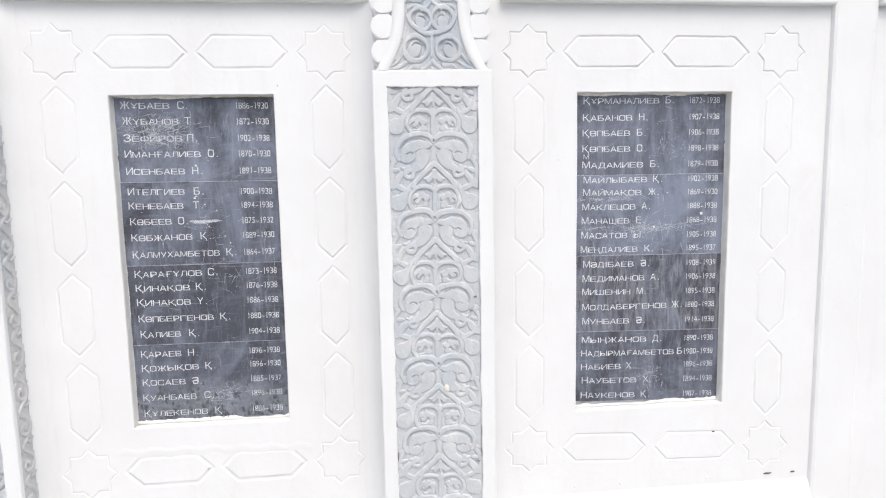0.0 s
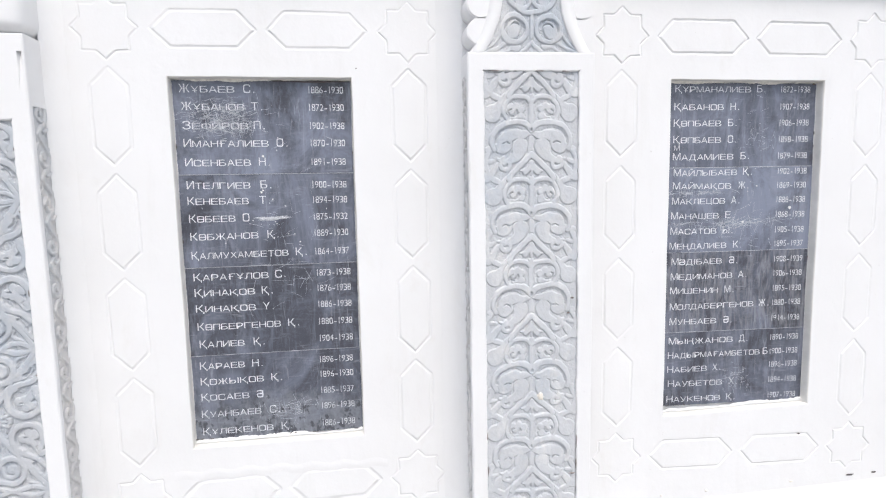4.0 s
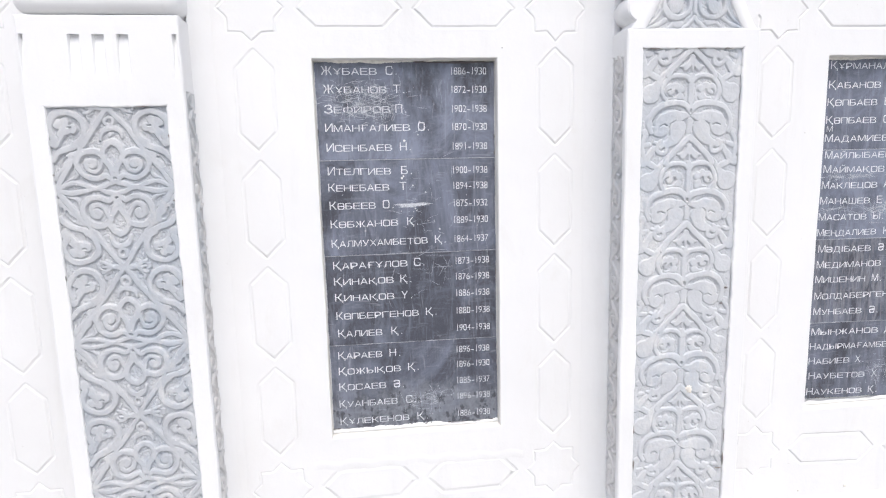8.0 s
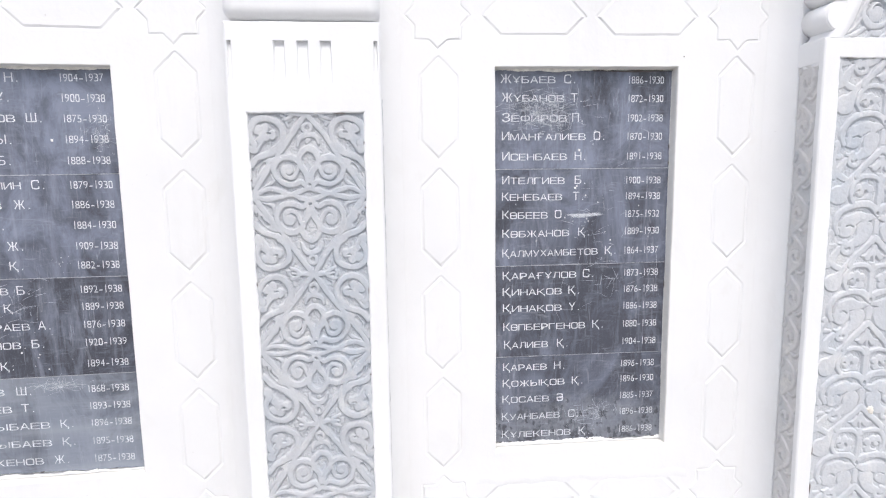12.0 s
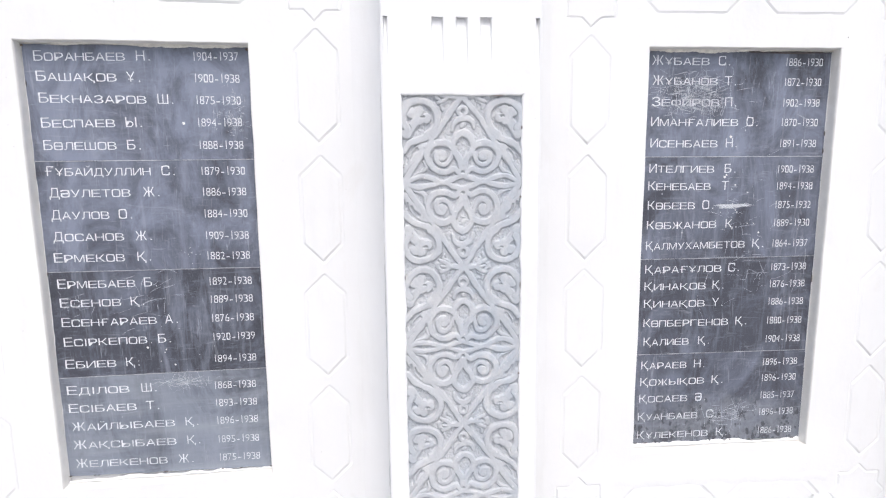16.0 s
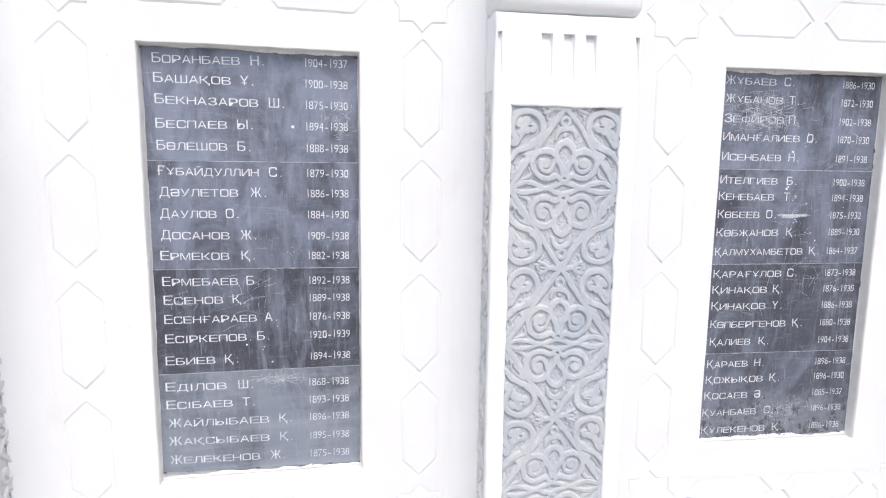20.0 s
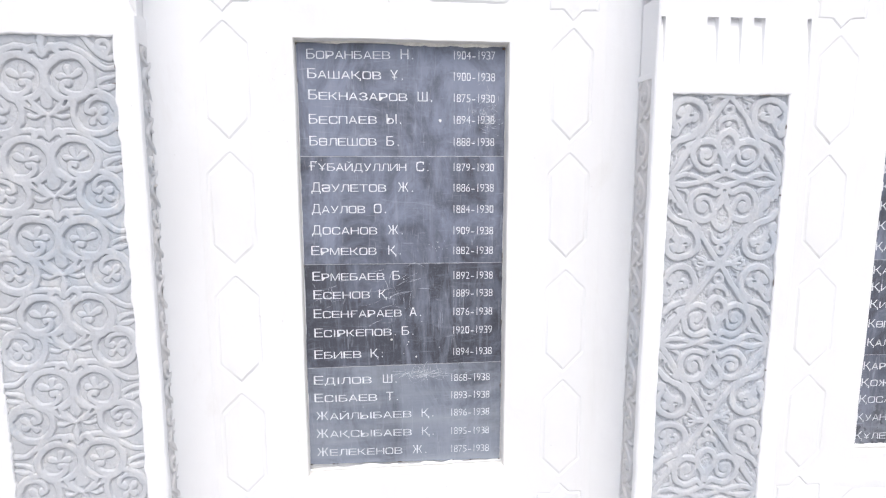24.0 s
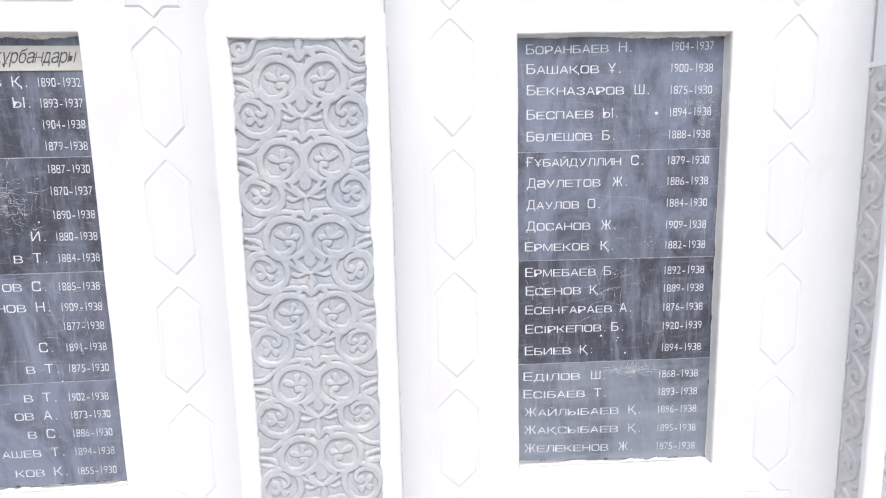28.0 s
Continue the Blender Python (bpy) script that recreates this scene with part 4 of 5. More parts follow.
def plaque(wall, rows):
    base, (_, _, _, _, _, pl, pr, pb, pt) = bases[wall], next(n for n in NICHES if n[0] == wall)
    thing = group_at("memorial_plaque", base.matrix_world @ Matrix.Translation((0, PLAQUE_DEPTH, 0)))
    tagged(thing, "scratched dark granite plaque with engraved white names set in a niche", "plaque", "plaques on the wall")
    w = pr - pl
    joints, years_at, years_pitch = TILES[wall]
    cuts = [(pt, pt), *joints]
    for k, tile in enumerate(rows):
        (hl, hr), (ll, lr) = cuts[k], cuts[k + 1]
        gap = 0.0008
        push = rng.uniform(0, 0.0012)
        ragged = 0.0045 if k == 3 else 0.0003
        inset = lambda i: gap if i == 0 else -gap if i == 16 else 0
        low = [(pl + w * i / 16 + inset(i), ll + (lr - ll) * i / 16 + gap + rng.uniform(0, ragged)) for i in range(17)]
        high = [(pl + w * i / 16 + inset(i), hl + (hr - hl) * i / 16 - gap - rng.uniform(0, 0.0045 if k == 0 else 0.0003)) for i in range(16, -1, -1)]
        loop = low + high
        v, f = filled(loop, [], push)
        n = len(loop)
        verts = v + [(x, 0.0105, z) for x, z in loop]
        faces = f + [((i + 1) % n, i, n + i, n + (i + 1) % n) for i in range(n)]
        slab = part("granite_tile", mesh_of("granite_tile", verts, faces), GRANITES[STONES[wall][k]], thing)
        if k < 3:
            v, f = [], []
            for i in range(49):
                x, mid = pl + w * i / 48, ll + (lr - ll) * i / 48
                up, down = rng.uniform(0.0003, 0.0014), rng.uniform(0.0003, 0.0014)
                v += [(x, -0.0003, mid - down), (x, -0.0003, mid + up)]
                if i:
                    f.append((2 * i - 2, 2 * i, 2 * i + 1, 2 * i - 1))
            part("grout_line", mesh_of("grout_line", v, f), GROUT, thing, "thin pale grout line")
        xd = years_at[k]
        for i, (name, initial, years, *mm) in enumerate(tile):
            name, initial = name or " ", initial or " "
            if len(mm) == 5:
                x0, x1, xi, z, zd = (int(q) / 1000 for q in mm)
                z, zd, first = pt - z, pt - zd, 0.0262
                lean = (zd - z) / (xd - x0)
            else:
                xi = xd - 0.062 + rng.uniform(-1, 1) * 0.006
                x1 = xi - 0.022
                x0 = x1 - 0.0262 * len(name)
                lean, first = -0.006 - 0.008 * k, 0.0205
                zd = pt - int(mm[0]) / 1000
                z = zd - lean * (xd - x0)
            pitch = (x1 - x0) / sum(WIDE.get(c, 1.0) for c in name)
            surname = [(name[0], x0, z, pitch, pitch * 0.88, first), (name[1:], x0 + pitch * WIDE.get(name[0], 1.0), z, pitch, pitch * 0.87, 0.0205)]
            letter = [(initial[0], xi, z, 0.03, 0.0215, 0.0262)] + ([(".", xi + 0.0215 * WIDE.get(initial[0], 1.0) + 0.0095, z, 0.02, 0.017, 0.0262)] if initial[1:] else [])
            for text, what in ((surname, "engraved_surname"), (letter, "engraved_initial"), ([(years, xd, z, years_pitch, years_pitch * 0.81, 0.0232)], "engraved_date")):
                vv, ff = written(GLYPHS, text, push - 0.0006)
                if ff:
                    part(what, mesh_of(what, [(x, y, q + lean * (x - x0)) for x, y, q in vv], ff), FADED if k == 3 and i > 1 else LETTER, slab)
        if wall == "wall_1" and k == 0:
            part("title_board", block(pl + 0.02, pr - 0.010, push - 0.004, push + 0.004, pt - 0.086, pt - 0.024, 0.001, 1), BOARD, slab, "cream painted title board")
            vv, ff = written(GLYPHS, [("құрбандары", pr - 0.222, pt - 0.067, 0.0196, 0.0178, 0.036)], push - 0.0046, 0.32)
            part("title_script", mesh_of("title_script", vv, ff), INK, slab)
    return thing


PLAQUES = {w: plaque(w, r) for w, r in (("wall_1", ROWS_1), ("wall_2", ROWS_2), ("wall_3", ROWS_3), ("wall_4", ROWS_4))}


# ---------------------------------------------------------------- pilasters
TILE_HEARTS, TILE_LATTICE, TILE_VINES, TILE_SIDE = (tile_of(*m) for m in (
    (motif_hearts(), 0.007, 1.02, 0.32, 0.022), (motif_lattice(), 0.007, 1.1, 0.1, 0.016), (motif_vines(), 0.007, 1.0, 0.58, 0.02), (motif_side(), 0.01, 1.0, 0.25, 0.026)))
TILE_FIRST = tile_of(motif_vines(True), 0.007, 1.0, 0.58, 0.02)[0]
DEPTHS = (0.0112, 0.0090, 0.0092)
HALF, ORN = 0.208, 0.1575
SIDES = [relief_mesh("side_strip", TILE_SIDE, 0.0455, 1.45, 0.0016, 0.0082, 50 + k, rough=0.0008, phase=0.7 * k, mirrored=False) for k in range(2)]


def lapped(loop, seed, reach):
    """The strip's opening, with plaster lapping unevenly over its edge."""
    r = random.Random(seed)
    fine = []
    for (x0, z0), (x1, z1) in zip(loop, loop[1:] + loop[:1]):
        n = max(2, int(math.hypot(x1 - x0, z1 - z0) / 0.009))
        fine += [(x0 + (x1 - x0) * k / n, z0 + (z1 - z0) * k / n) for k in range(n)]
    mx, mz = (min(p[0] for p in loop) + max(p[0] for p in loop)) / 2, (min(p[1] for p in loop) + max(p[1] for p in loop)) / 2
    wx, wz = max(p[0] for p in loop) - mx, max(p[1] for p in loop) - mz
    out, lap = [], 0.3
    for x, z in fine:
        lap += 0.3 * (r.choice((0.05, 0.2, 0.3, 0.5, 1.3)) - lap) + r.uniform(-0.12, 0.12)
        d = max(0.0, lap) * reach
        edge = abs(abs(x - mx) - wx) < 1e-6
        out.append((x - math.copysign(d, x - mx), z) if edge and abs(abs(z - mz) - wz) > 1e-6 else (x, z - math.copysign(min(d, 0.004), z - mz)) if not edge else (x, z))
    return out


def frame_mesh(outline, hole, deep, slots=(), seed=0, reach=0.005):
    """The white border round a carved strip: a flat front with rounded, hand-trowelled edges."""
    outer, inner = cut_up(outline, 0.07, 0.0010), lapped(hole, seed, reach)
    a = [(outer, deep), (outer, 0.006), (offset_loop(outer, -0.0018), 0.0018), (offset_loop(outer, -0.006), 0.0)]
    b = [(offset_loop(inner, 0.004), 0.0), (offset_loop(inner, 0.0013), 0.0012), (inner, 0.004), (inner, 0.02)]
    # slots over the strip: deep at the top, running out below
    cuts = [[(x0, z0), (x1, z0), (x1, z1), (x0, z1)] for x0, x1, z0, z1 in slots]
    v, f = filled(a[-1][0], [b[0][0], *cuts], 0.0)
    for x0, x1, z0, z1 in slots:
        n = len(v)
        low = z0 + 0.6 * (z1 - z0)
        v += [(x0, 0, z0), (x1, 0, z0), (x1, 0, z1), (x0, 0, z1), (x1 - 0.004, 0.0145, z1), (x0 + 0.004, 0.0145, z1), (x1 - 0.003, 0.0050, low), (x0 + 0.003, 0.0050, low)]
        f += [(n, n + 1, n + 6, n + 7), (n + 7, n + 6, n + 4, n + 5), (n, n + 7, n + 5, n + 3), (n + 1, n + 2, n + 4, n + 6), (n + 3, n + 5, n + 4, n + 2)]
    for rims in (a, b):
        n, base = len(rims[0][0]), len(v)
        v += [(x, y, z) for r, y in rims for x, z in r]
        f += [(base + k * n + i, base + (k + 1) * n + i, base + (k + 1) * n + (i + 1) % n, base + k * n + (i + 1) % n)
              if rims is b else (base + (k + 1) * n + i, base + k * n + i, base + k * n + (i + 1) % n, base + (k + 1) * n + (i + 1) % n)
              for k in range(3) for i in range(n)]
    bm = bmesh.new()
    bm.from_mesh(mesh_of("frame", v, f))
    bmesh.ops.remove_doubles(bm, verts=bm.verts, dist=1e-5)
    bmesh.ops.recalc_face_normals(bm, faces=bm.faces)
    return bm


def pilaster(k, cx, fy, turn, top, tile, phase, crown, slots=()):
    """Origin on the ground at the middle of its front. crown: the outline over the strip, from the right to the left."""
    thing = group_at("pilaster", pose(cx, fy, 0, 0, 0, turn))
    tagged(thing, ("white pilaster with carved blue-grey vine scrolls under a chamfered cap", "white pilaster with a carved blue-grey diamond lattice under a fluted block",
                   "white pilaster with carved blue-grey heart scrolls under a flared capital")[k], "pilaster", "pilasters of the wall")
    back, deep, low = 0.32, 0.112, 0.2
    part("pier", block(-HALF, HALF, deep, back, GROUND, TOP - 0.01, 0.004), WHITE, thing)
    part("core", block(-HALF + 0.009, HALF - 0.009, 0.026, deep, GROUND, top + 0.02, 0), WHITE, thing)
    outline = [(-HALF, low), (HALF, low), *crown]
    part("frame", frame_mesh(outline, [(-ORN, low + 0.02), (ORN, low + 0.02), (ORN, top), (-ORN, top)], 0.019, slots, 7 + k, (0.007, 0.0045, 0.005)[k]), WHITE, thing)
    part("plinth", block(-HALF - 0.012, HALF + 0.012, -0.015, 0.1, GROUND + 0.002, low, 0.008), WHITE, thing)
    slack = 0.0016 if k == 2 else 0.0
    mesh = relief_mesh("carved_strip", tile, ORN - slack, top - low, 0.0014, DEPTHS[k], 10 * k + 3, phase=phase, wear=0.3, rough=(0.0012, 0.0018, 0.0016)[k], head=TILE_FIRST if k == 0 else None)
    part("carved_strip", mesh, RELIEFS[k], thing, "carved blue-grey arabesque relief", pose(-slack * 0.8, DEPTHS[k] + 0.0035, top - slack))
    side_top = top + (0.04 if k == 1 else -0.012)
    for side in (-1, 1):
        part("side_strip", SIDES[(side + 1) // 2], SIDE, thing, "grey carved scroll strip", pose(side * (HALF - 0.0065), 0.0645, side_top, 0, 0, 90 * side))
        x0, x1 = sorted((side * HALF, side * (HALF - 0.02)))
        part("side_cap", block(x0, x1, 0.0185, deep + 0.002, side_top, top + 0.055, 0.002), WHITE, thing)
    return thing


# vines
cx, fy, turn, top = PILASTERS[0]
p = pilaster(0, cx, fy, turn, top, TILE_VINES, 0.0, [(HALF, top + 0.046), (0.172, top + 0.128), (-0.172, top + 0.120), (-HALF, top + 0.046)])
part("cap_core", block(-0.165, 0.165, 0.018, 0.12, top - 0.02, top + 0.13, 0), WHITE, p)
part("cap_shoulder", block(-HALF + 0.004, HALF - 0.004, 0.032, 0.13, top + 0.02, top + 0.134, 0.003), WHITE, p)
PC = p
part("abacus", block(-0.216, 0.216, 0.035, 0.25, top + 0.135, TOP - 0.02, 0.006), WHITE, p)

# lattice
cx, fy, turn, top = PILASTERS[1]
SLOTS = [(-0.0795, -0.0485), (-0.0175, 0.0135), (0.0445, 0.0755), (-HALF + 0.008, -HALF + 0.020), (HALF - 0.020, HALF - 0.008)]
p = pilaster(1, cx, fy, turn, top, TILE_LATTICE, 0.0, [(HALF, top + 0.240), (-HALF, top + 0.240)], [(x0, x1, top + 0.07, top + 0.19) for x0, x1 in SLOTS])
PB = p
part("block_core", block(-HALF + 0.0005, HALF - 0.0005, 0.019, 0.1, top + 0.05, top + 0.239, 0.001), WHITE, p)
bm = block(-HALF - 0.001, HALF + 0.001, -0.010, 0.2, top + 0.243, top + 0.46, 0.034, 8)
for fc in bm.faces:
    fc.smooth = True
part("bolster", bm, WHITE, p)

# hearts, with a bell-shaped carved field and stacked rolls over it
cx, fy, turn, top = PILASTERS[2]
p = pilaster(2, cx, fy, turn, top, TILE_HEARTS, 0.0, [(HALF, top + 0.056), (-HALF, top + 0.056)])
part("neck", block(-HALF + 0.001, HALF - 0.001, 0.019, 0.1, top - 0.02, top + 0.058, 0.002), WHITE, p)
mesh = relief_mesh("bell_relief", tile_of(motif_bell(), 0.007, 1.0, 0.3, 0.024), ORN, 0.42, 0.0015, 0.0085, 77, bell, 0.0)
part("bell_relief", mesh, RELIEFS[2], p, "flared carved blue-grey relief", pose(0, 0.012, top + 0.055 + 0.42))
for side in (-1, 1):
    verts = []
    steps = 24
    for i in range(steps + 1):
        t = i / steps
        edge = ORN * bell(t)
        z = top + 0.055 + 0.42 * (1 - t)
        for x, y in ((edge, 0.014), (edge, 0.004), (edge + 0.003, 0.0008), (edge + 0.041, 0.0008), (edge + 0.045, 0.02), (edge + 0.045, 0.1)):
            verts.append((side * x, y, z))
    quads = [(i * 6 + j, i * 6 + j + 1, i * 6 + 7 + j, i * 6 + 6 + j) for i in range(steps) for j in range(5)]
    if side < 0:
        quads = [tuple(reversed(q)) for q in quads]
    part("bell_frame", mesh_of("bell_frame", verts, quads, True), WHITE, p)
    for i in range(5):
        bm = bmesh.new()
        bmesh.ops.create_cone(bm, cap_ends=True, segments=28, radius1=0.044, radius2=0.044, depth=0.13)
        bmesh.ops.bevel(bm, geom=[e for e in bm.edges if abs(e.verts[0].co.z - e.verts[1].co.z) < 1e-4], offset=0.004, segments=2, affect="EDGES")
        for fc in bm.faces:
            fc.smooth = abs(fc.normal.z) < 0.3
        part("roll", bm, WHITE, p, "", pose(side * 0.163, 0.0675, top + 0.117 + 0.083 * i, 90))
part("bell_core", block(-0.15, 0.15, 0.026, 0.2, top + 0.05, TOP - 0.02, 0), WHITE, p)


# rounded plaster in the corner between a niche and the pilaster beside it
def corner_fillet(wall, pilaster_thing, side, front, reach):
    base = bases[wall]
    edge = base.matrix_world.inverted() @ pilaster_thing.matrix_world @ Vector((side * (HALF - 0.003), front, 0))
    verts, quads, n = [], [], 10
    for i in range(n + 1):
        s = i / n
        x, y = edge.x + side * reach * (0.3 * 2 * s * (1 - s) + s * s), edge.y * ((1 - s) ** 2 + 0.25 * 2 * s * (1 - s)) - 0.0004 * s * s
        verts += [(x, y, SILL - 0.1), (x, y, LEDGE + 0.01)]
        if i:
            quads.append((2 * i - 2, 2 * i, 2 * i + 1, 2 * i - 1)[::side])
    part("corner_fillet", mesh_of("corner_fillet", verts, quads, True), WHITE, base)


corner_fillet("wall_2", PC, 1, 0.074, 0.085)
corner_fillet("wall_2", PB, -1, 0.113, 0.08)
corner_fillet("wall_3", PB, 1, 0.098, 0.06)
corner_fillet("wall_3", p, -1, 0.113, 0.08)

# ---------------------------------------------------------------- plain pier and the niche after it
pier = part("wall_5", block(2.70, 2.885, -0.038, 0.4, GROUND, TOP - 0.012, 0.014), WHITE)
tagged(pier, "plain white painted pier between niches", "wall", kind="structure")
end = group_at("wall_6", pose(3.72, -0.02, 0))
tagged(end, "plain white plaster niche at the wall's end", "wall", kind="structure")
part("plaster_face", block(-0.85, 0.85, 0.0, 0.4, GROUND, TOP, 0), WHITE, end)
part("ledge", block(-0.834, 0.85, -0.034, -0.002, LEDGE, TOP - 0.004, 0.006), WHITE, end)
left = part("wall_7", block(-4.6, -3.86, -0.26, 0.3, GROUND, TOP - 0.02, 0.008), WHITE)
tagged(left, "plain white plaster wall closing the row", "wall", kind="structure")


# ---------------------------------------------------------------- wear: chips, stains, spots, scuffs and painted crevice shade
def blot(name, w, h, thick, mat, parent, m, seed, label=""):
    """A flat, irregular patch a little proud of its surface, facing -y."""
    r = random.Random(seed)
    n = 18
    ring = [1 + 0.28 * math.sin(2 * k * 2 * math.pi / n + r.uniform(0, 6)) * r.random() + r.uniform(-0.12, 0.12) for k in range(n)]
    verts = [(0, -thick, 0)]
    for share, y in ((0.6, -thick), (0.9, -thick * 0.6), (1.0, 0.0015)):
        verts += [(w / 2 * share * ring[k] * math.cos(2 * math.pi * k / n), y, h / 2 * share * ring[k] * math.sin(2 * math.pi * k / n)) for k in range(n)]
    faces = [(0, 1 + k, 1 + (k + 1) % n) for k in range(n)]
    faces += [(1 + a * n + k, 1 + (a + 1) * n + k, 1 + (a + 1) * n + (k + 1) % n, 1 + a * n + (k + 1) % n) for a in range(2) for k in range(n)]
    return part(name, mesh_of(name, verts, faces, True), mat, parent, label, m)


# bare spot where the relief has broken off, and flaked edges
blot("broken_spot", 0.022, 0.030, 0.006, BARE, p, pose(0.029, 0.0075, 0.752), 3, "pale patch of bare plaster")
for wall, x, z, w, h in (("wall_4", 0.274, 0.462, 0.012, 0.006), ("wall_2", 0.640, 1.099, 0.006, 0.005), ("wall_3", 0.295, 1.857, 0.004, 0.004), ("wall_2", 0.628, 1.082, 0.004, 0.003)):
    blot("paint_chip", w, h, 0.0008, CHIP_SHADE, bases[wall], pose(x, 0, z), int(1000 * x))
for x, w in ((0.515, 0.032), (0.628, 0.022), (0.249, 0.016), (-0.12, 0.013), (-0.31, 0.008)):
    blot("sill_stain", w, 0.007, 0.0010, CHIP_SHADE if w > 0.02 else MORTAR, bases["wall_4"], pose(x, -0.003, SILL + 0.004), int(900 * x))
# dark strips painted for the shaded, dirty gap over the granite
blot("gap_shade", 0.19, 0.007, 0.0006, CHIP_SHADE, PLAQUES["wall_3"], pose(0.165, 0, 1.8195, 0, -0.3, 0), 12, "dark strip of painted gap shade over the granite")
blot("gap_shade", 0.07, 0.005, 0.0006, CHIP_SHADE, PLAQUES["wall_3"], pose(0.045, 0, 1.8215), 13, "dark strip of painted gap shade over the granite")
RUST = plain("brown_dirt", (0.20, 0.15, 0.11), 0.95, 0.35, 70)
for x, z, w, h in ((0.186, 1.924, 0.026, 0.009), (0.199, 1.914, 0.014, 0.006), (-0.186, 1.918, 0.018, 0.006)):
    blot("dirt_patch", w, h, 0.0012, RUST, PC, pose(x, 0.0335, z, 0, 25, 0), int(9000 * z), "brown dirt under the cap")
for wall, x, z, w in (("wall_3", 0.281, 1.822, 0.012), ("wall_3", 0.276, 1.826, 0.008), ("wall_2", 0.281, 1.820, 0.012), ("wall_2", -0.288, 1.823, 0.009), ("wall_4", 0.289, 1.818, 0.009)):
    blot("dirt_patch", w, w * 0.6, 0.001, RUST, PLAQUES[wall], pose(x, 0.0, z), int(5000 * x), "brown dirt in the corner of the recess")
# dark flecks painted for shaded crevices along the carved strips' edges: x, z, width, height
FLECK = plain("grey_brown_flecks", (0.23, 0.205, 0.19), 0.95, 0.35, 60)
FLECKS = ((p, ((-0.160, 1.02, 0.003, 0.045), (-0.159, 0.974, 0.003, 0.022), (-0.156, 0.626, 0.004, 0.028), (-0.154, 0.50, 0.004, 0.036), (-0.159, 0.455, 0.003, 0.024), (0.156, 0.588, 0.003, 0.046),
               (0.155, 0.502, 0.003, 0.04), (0.14, 0.47, 0.022, 0.005), (0.124, 1.038, 0.012, 0.005), (0.138, 1.089, 0.012, 0.006), (-0.118, 1.8265, 0.04, 0.003), (-0.055, 1.8265, 0.013, 0.003),
               (0.026, 1.8265, 0.032, 0.003), (0.112, 1.8265, 0.03, 0.004), (-0.158, 1.809, 0.003, 0.026))),
          (PC, ((0.158, 1.728, 0.004, 0.012), (0.153, 1.69, 0.011, 0.003), (0.153, 1.583, 0.008, 0.004), (0.156, 1.505, 0.01, 0.004), (0.157, 1.386, 0.003, 0.02), (-0.149, 1.698, 0.01, 0.004),
                (-0.152, 1.591, 0.008, 0.004), (-0.153, 1.51, 0.01, 0.004), (-0.153, 1.389, 0.003, 0.012), (-0.15, 1.326, 0.01, 0.005), (-0.13, 1.7945, 0.045, 0.003))),
          (PB, ((0.156, 1.60, 0.004, 0.012), (0.155, 1.42, 0.007, 0.005), (-0.155, 1.50, 0.006, 0.004), (0.156, 1.18, 0.003, 0.018), (-0.156, 1.21, 0.003, 0.014), (0.155, 0.93, 0.006, 0.005), (0.09, 1.681, 0.03, 0.003))))
for thing, spots in FLECKS:
    for x, z, w, h in spots:
        blot("crevice_fleck", w, h, 0.0006, FLECK, thing, pose(x, 0.0016, z), int(3000 * z), "dark fleck painted for a shaded crevice")
# a seam of later plaster low on one niche
verts, quads = [], []
for i in range(61):
    x = -0.36 + 0.72 * i / 60
    z = 0.508 - 0.022 * max(0.0, (x + 0.1) / 0.73) + 0.005 * math.sin(i * 0.7) + rng.uniform(-1, 1) * 0.0008
    verts += [(x, 0.0003, z + 0.016), (x, -0.0010, z + 0.004), (x, -0.0010, z - 0.006), (x, 0.0003, z - 0.022)]
    if i:
        quads += [(4 * i + j - 4, 4 * i + j - 3, 4 * i + j + 1, 4 * i + j) for j in range(3)]
part("plaster_seam", mesh_of("plaster_seam", verts, quads, True), WHITE, bases["wall_3"])
# white paint spots and chalk scuffs on the plaques
def specks(x, z, spread, count, seed):
    r = random.Random(seed)
    return tuple((x + r.gauss(0, spread), z + r.gauss(0, spread * 0.8), r.choice((1.2, 1.6, 2, 2.6))) for _ in range(count))


SPOTS = {"wall_4": ((0.2125, 1.357, 13), (0.0165, 1.308, 10), (0.069, 1.443, 5)), "wall_2": ((0.102, 1.623, 9), (-0.042, 0.992, 6), (0.008, 0.984, 4), (0.030, 0.937, 5), (0.004, 0.975, 3)),
         "wall_3": ((-0.031, 1.459, 8), (-0.026, 1.465, 6), (0.004, 1.435, 5), (0.009, 1.359, 4), (0.014, 1.352, 4), (0.003, 1.349, 3), (0.088, 1.289, 5), (-0.020, 1.578, 8), (0.180, 1.399, 3), (0.05, 1.317, 3), (0.07, 1.316, 3)),
         "wall_1": ((0.16, 1.395, 4), (0.12, 1.37, 4), (0.13, 0.93, 4))}
SPOTS["wall_2"] += specks(0.095, 1.263, 0.016, 11, 1) + specks(0.0, 1.02, 0.06, 8, 2)
SPOTS["wall_3"] += specks(0.0, 1.36, 0.03, 7, 3)
SPOTS["wall_4"] += specks(0.03, 1.40, 0.06, 7, 4)
for wall, spots in SPOTS.items():
    for n, (x, z, mm) in enumerate(spots):
        blot("paint_spot", mm / 1000, mm / 1000, 0.0009, SPLASH, PLAQUES[wall], pose(x, 0.0, z), n)


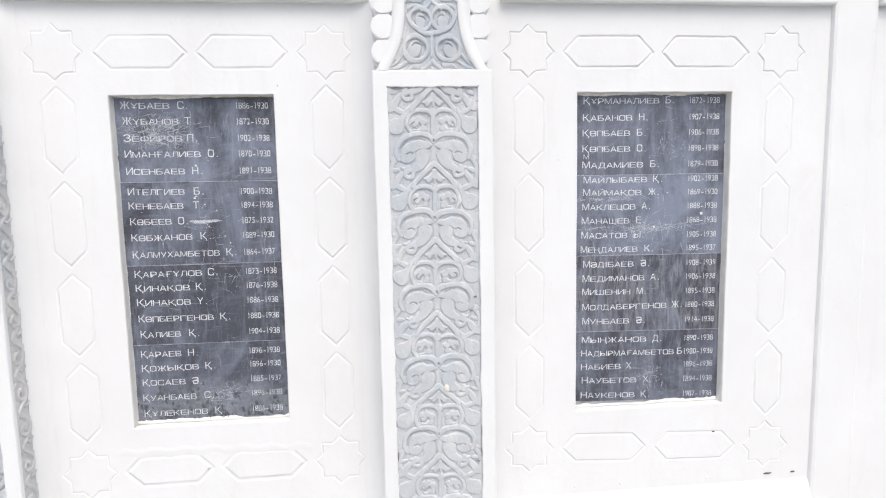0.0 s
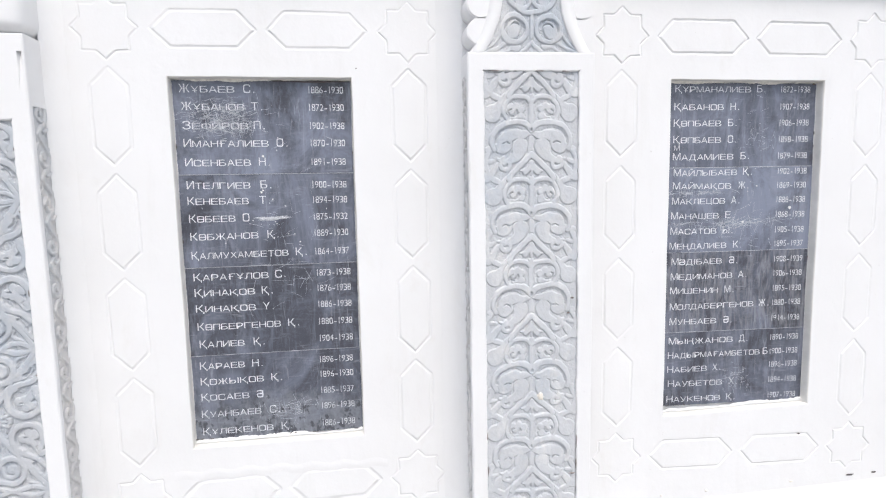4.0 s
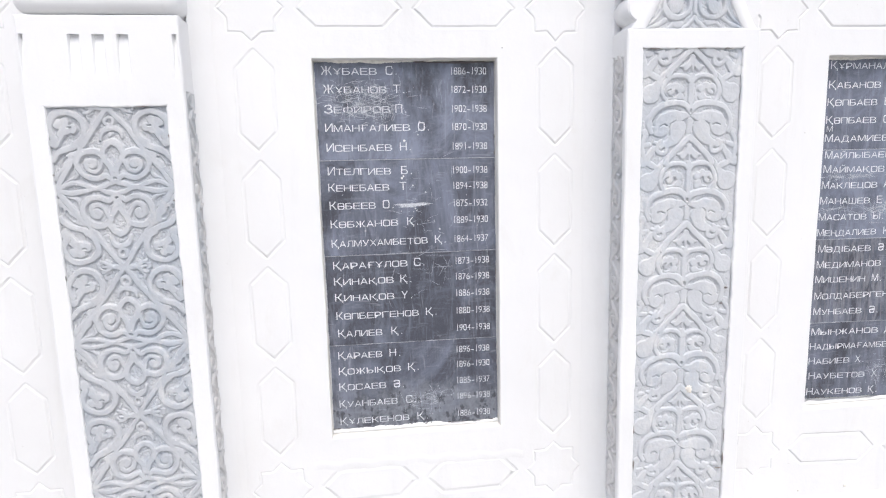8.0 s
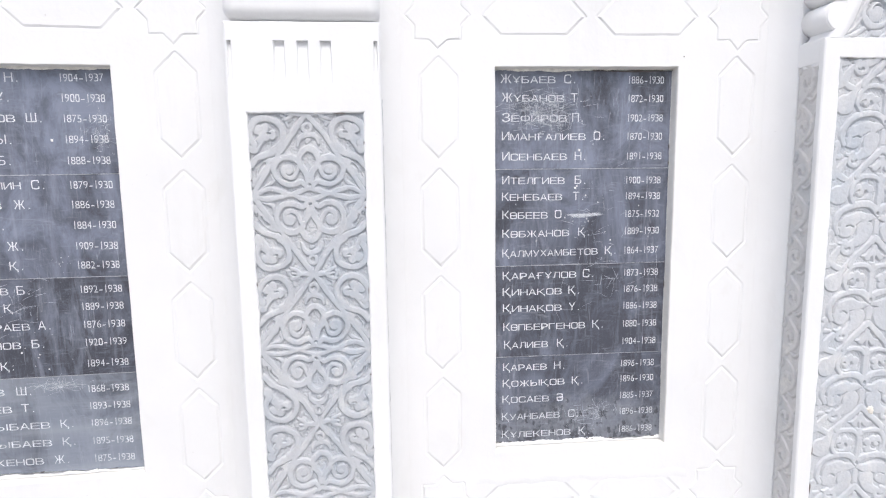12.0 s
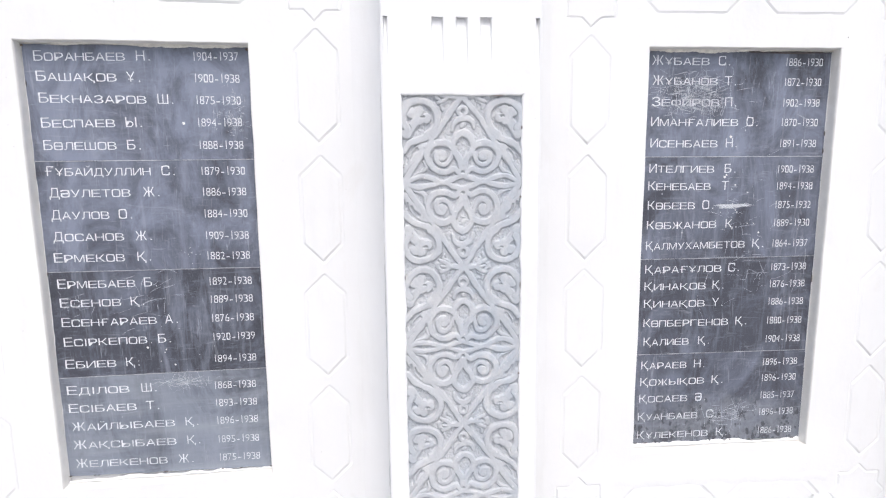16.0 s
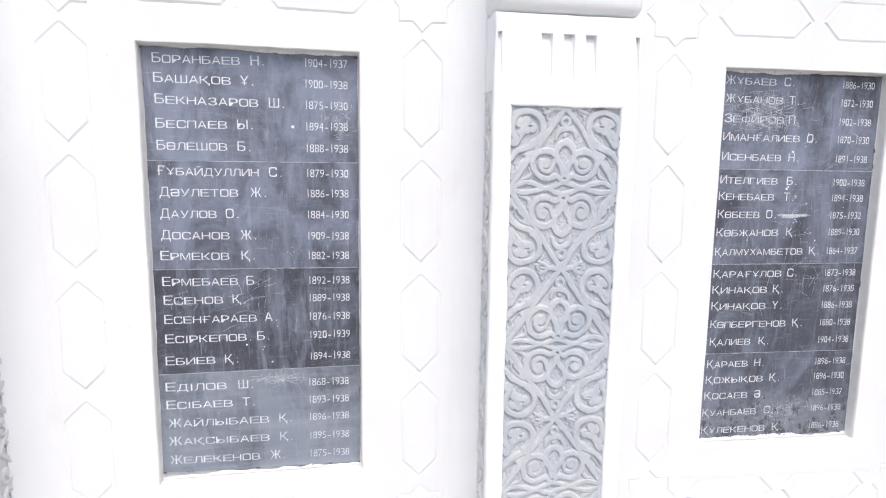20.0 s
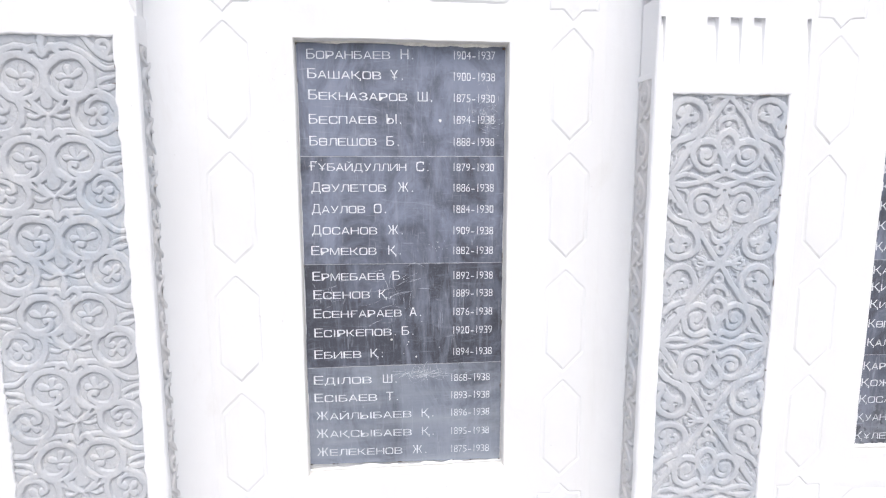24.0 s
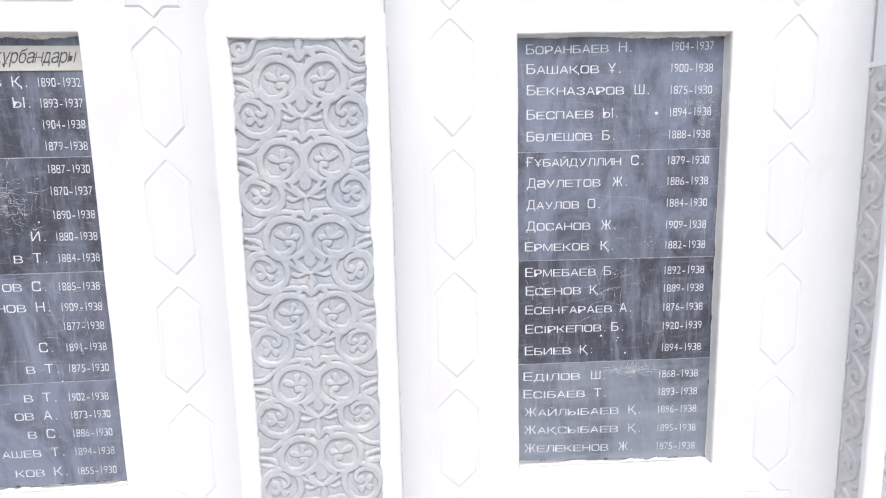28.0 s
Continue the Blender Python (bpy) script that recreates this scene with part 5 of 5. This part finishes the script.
def scuff(wall, x, z, w, h, count, seed):
    """A tangle of thin chalk strokes, one mesh."""
    r = random.Random(seed)
    v, f = [], []
    for layer in range(count):
        a = Vector((x + r.gauss(0, w / 2.4), z + r.gauss(0, h / 2.4)))
        way = r.uniform(-0.5, 0.5) + (math.pi / 2 if r.random() < 0.35 else 0)
        long, bow, thin = r.uniform(0.08, 0.45) * w, r.uniform(-0.3, 0.3), r.uniform(0.0002, 0.0006)
        for k in range(7):
            s = k / 6 - 0.5
            q = a + Vector((math.cos(way), math.sin(way))) * long * s + Vector((-math.sin(way), math.cos(way))) * long * bow * (s * s - 0.08)
            n = Vector((-math.sin(way), math.cos(way))) * thin * (1 - abs(2 * s) ** 2 * 0.8)
            v += [(q.x - n.x, -0.0004 - layer * 0.000006, q.y - n.y), (q.x + n.x, -0.0004 - layer * 0.000006, q.y + n.y)]
            if k:
                b = len(v)
                f.append((b - 4, b - 2, b - 1, b - 3))
    ob = part("chalk_scuff", mesh_of("chalk_scuff", v, f), CHALK, PLAQUES[wall], "tangle of pale scratches")
    ob["kind"] = "stuff"
    return ob


scuff("wall_3", -0.137, 1.712, 0.12, 0.06, 240, 1)
scuff("wall_2", -0.225, 1.122, 0.05, 0.04, 26, 2)
scuff("wall_1", 0.06, 1.43, 0.09, 0.09, 60, 3)
scuff("wall_4", 0.068, 1.641, 0.10, 0.09, 40, 4)
scuff("wall_2", -0.02, 1.15, 0.16, 0.10, 26, 5)
scuff("wall_3", 0.03, 1.38, 0.14, 0.2, 30, 6)
scuff("wall_4", 0.03, 1.29, 0.18, 0.12, 30, 7)
scuff("wall_3", 0.06, 1.15, 0.2, 0.12, 26, 8)
scuff("wall_3", 0.03, 0.705, 0.12, 0.05, 60, 10)
scuff("wall_4", -0.185, 1.422, 0.16, 0.011, 60, 12)
scuff("wall_4", -0.05, 1.305, 0.26, 0.014, 90, 13)
scuff("wall_1", 0.18, 1.1, 0.16, 0.2, 22, 9)
scuff("wall_2", 0.232, 1.645, 0.05, 0.09, 110, 14)
scuff("wall_2", 0.05, 0.885, 0.12, 0.018, 80, 15)
scuff("wall_3", -0.13, 1.672, 0.11, 0.035, 160, 16)
scuff("wall_1", 0.06, 1.42, 0.06, 0.10, 120, 17)
scuff("wall_4", 0.0, 0.70, 0.10, 0.06, 60, 18)
# the long chalk smear beside a name
v, f = [], []
for k in range(90):
    a, b = sorted((rng.uniform(0, 0.9), rng.uniform(0.1, 1.0)))
    off, thin = rng.gauss(0, 0.0034) * (1 - 0.7 * a), rng.uniform(0.0002, 0.0005)
    for i in range(9):
        t = a + (b - a) * i / 8
        x, z = -0.064 + 0.132 * t, 1.369 + 0.004 * t + 0.001 * math.sin(9 * t) + off
        w = thin * (1 - abs(i / 4 - 1) ** 2 * 0.8)
        v += [(x, -0.0007 - k * 0.00001, z - w), (x, -0.0007 - k * 0.00001, z + w)]
        if i:
            f.append((len(v) - 4, len(v) - 2, len(v) - 1, len(v) - 3))
part("chalk_smear", mesh_of("chalk_smear", v, f), FADED, PLAQUES["wall_3"], "long white chalk smear")


# ragged mortar round each plaque: thick along the foot, thin up the sides, cream at the head
def mortar(wall):
    _, _, _, _, _, pl, pr, pb, pt = next(n for n in NICHES if n[0] == wall)
    r = random.Random(len(wall) + int(1000 * pr))
    sides = [((pl - 0.004, pb), (pr + 0.006, pb), 0.009, WHITE), ((pr, pb), (pr, pt), 0.0016, WHITE), ((pr + 0.006, pt), (pl - 0.004, pt), 0.0055, MORTAR), ((pl, pt), (pl, pb), 0.0018, WHITE)]
    for a, b, wide, mat in sides:
        a, b = Vector(a), Vector(b)
        d = (b - a).normalized()
        inward = Vector((-d.y, d.x))
        v, f = [], []
        n = int((b - a).length / 0.006)
        reach = 0.5
        for i in range(n + 1):
            reach = min(1.6, max(0.05, reach + r.uniform(-0.38, 0.38)))
            q = a + (b - a) * i / n
            for off, y in ((-0.0075, -0.017), (-0.004, -0.011), (0.2 * wide * reach, -0.004), (wide * reach, 0.0013)) if mat is MORTAR else ((-0.008, 0.0185), (-0.002, -0.0045 * (wide > 0.008) + 0.008 * (wide <= 0.008)), (wide * reach * 0.6, -0.0014), (wide * reach, 0.0013)):
                e = q + inward * off
                v.append((e.x, y - 0.0002, e.y))
            if i:
                f += [(4 * i - 4 + j, 4 * i + j, 4 * i + 1 + j, 4 * i - 3 + j) for j in range(3)]
        part("mortar_edge", mesh_of("mortar_edge", v, f, True), mat, PLAQUES[wall], "ragged mortar edge")


def dark_edge_bits(wall, seed):
    _, _, _, _, _, pl, pr, pb, pt = next(n for n in NICHES if n[0] == wall)
    joints = TILES[wall][0]
    r = random.Random(seed)
    # small dark patches along the plaque's foot and sides
    for k in range(15):
        if k < 8:
            s = min(1.0, max(0.0, r.choice((0.02, 0.97, 0.5)) + r.gauss(0, 0.12)))
            x, z, w, h = pl + 0.004 + (pr - pl - 0.008) * s, joints[3][0] + (joints[3][1] - joints[3][0]) * s + 0.004, r.uniform(0.004, 0.014), r.uniform(0.002, 0.004)
        else:
            side = r.choice((pl + 0.0025, pl + 0.0025, pr - 0.0025))
            x, z, w, h = side, r.uniform(pb + 0.03, pt - 0.05), r.uniform(0.002, 0.0035), r.uniform(0.006, 0.02)
        blot("dark_edge_bit", w, h, 0.0024, CHIP_SHADE, PLAQUES[wall], pose(x, 0.0, z), seed * 40 + k)


for k, w in enumerate(PLAQUES):
    mortar(w)
    dark_edge_bits(w, k + 1)
# a stray letter scratched between two rows
v, f = written(GLYPHS, [("М", -0.272, 1.577, 0.022, 0.019, 0.019)], -0.0006)
part("scratched_letter", mesh_of("scratched_letter", v, f), FADED, PLAQUES["wall_4"])
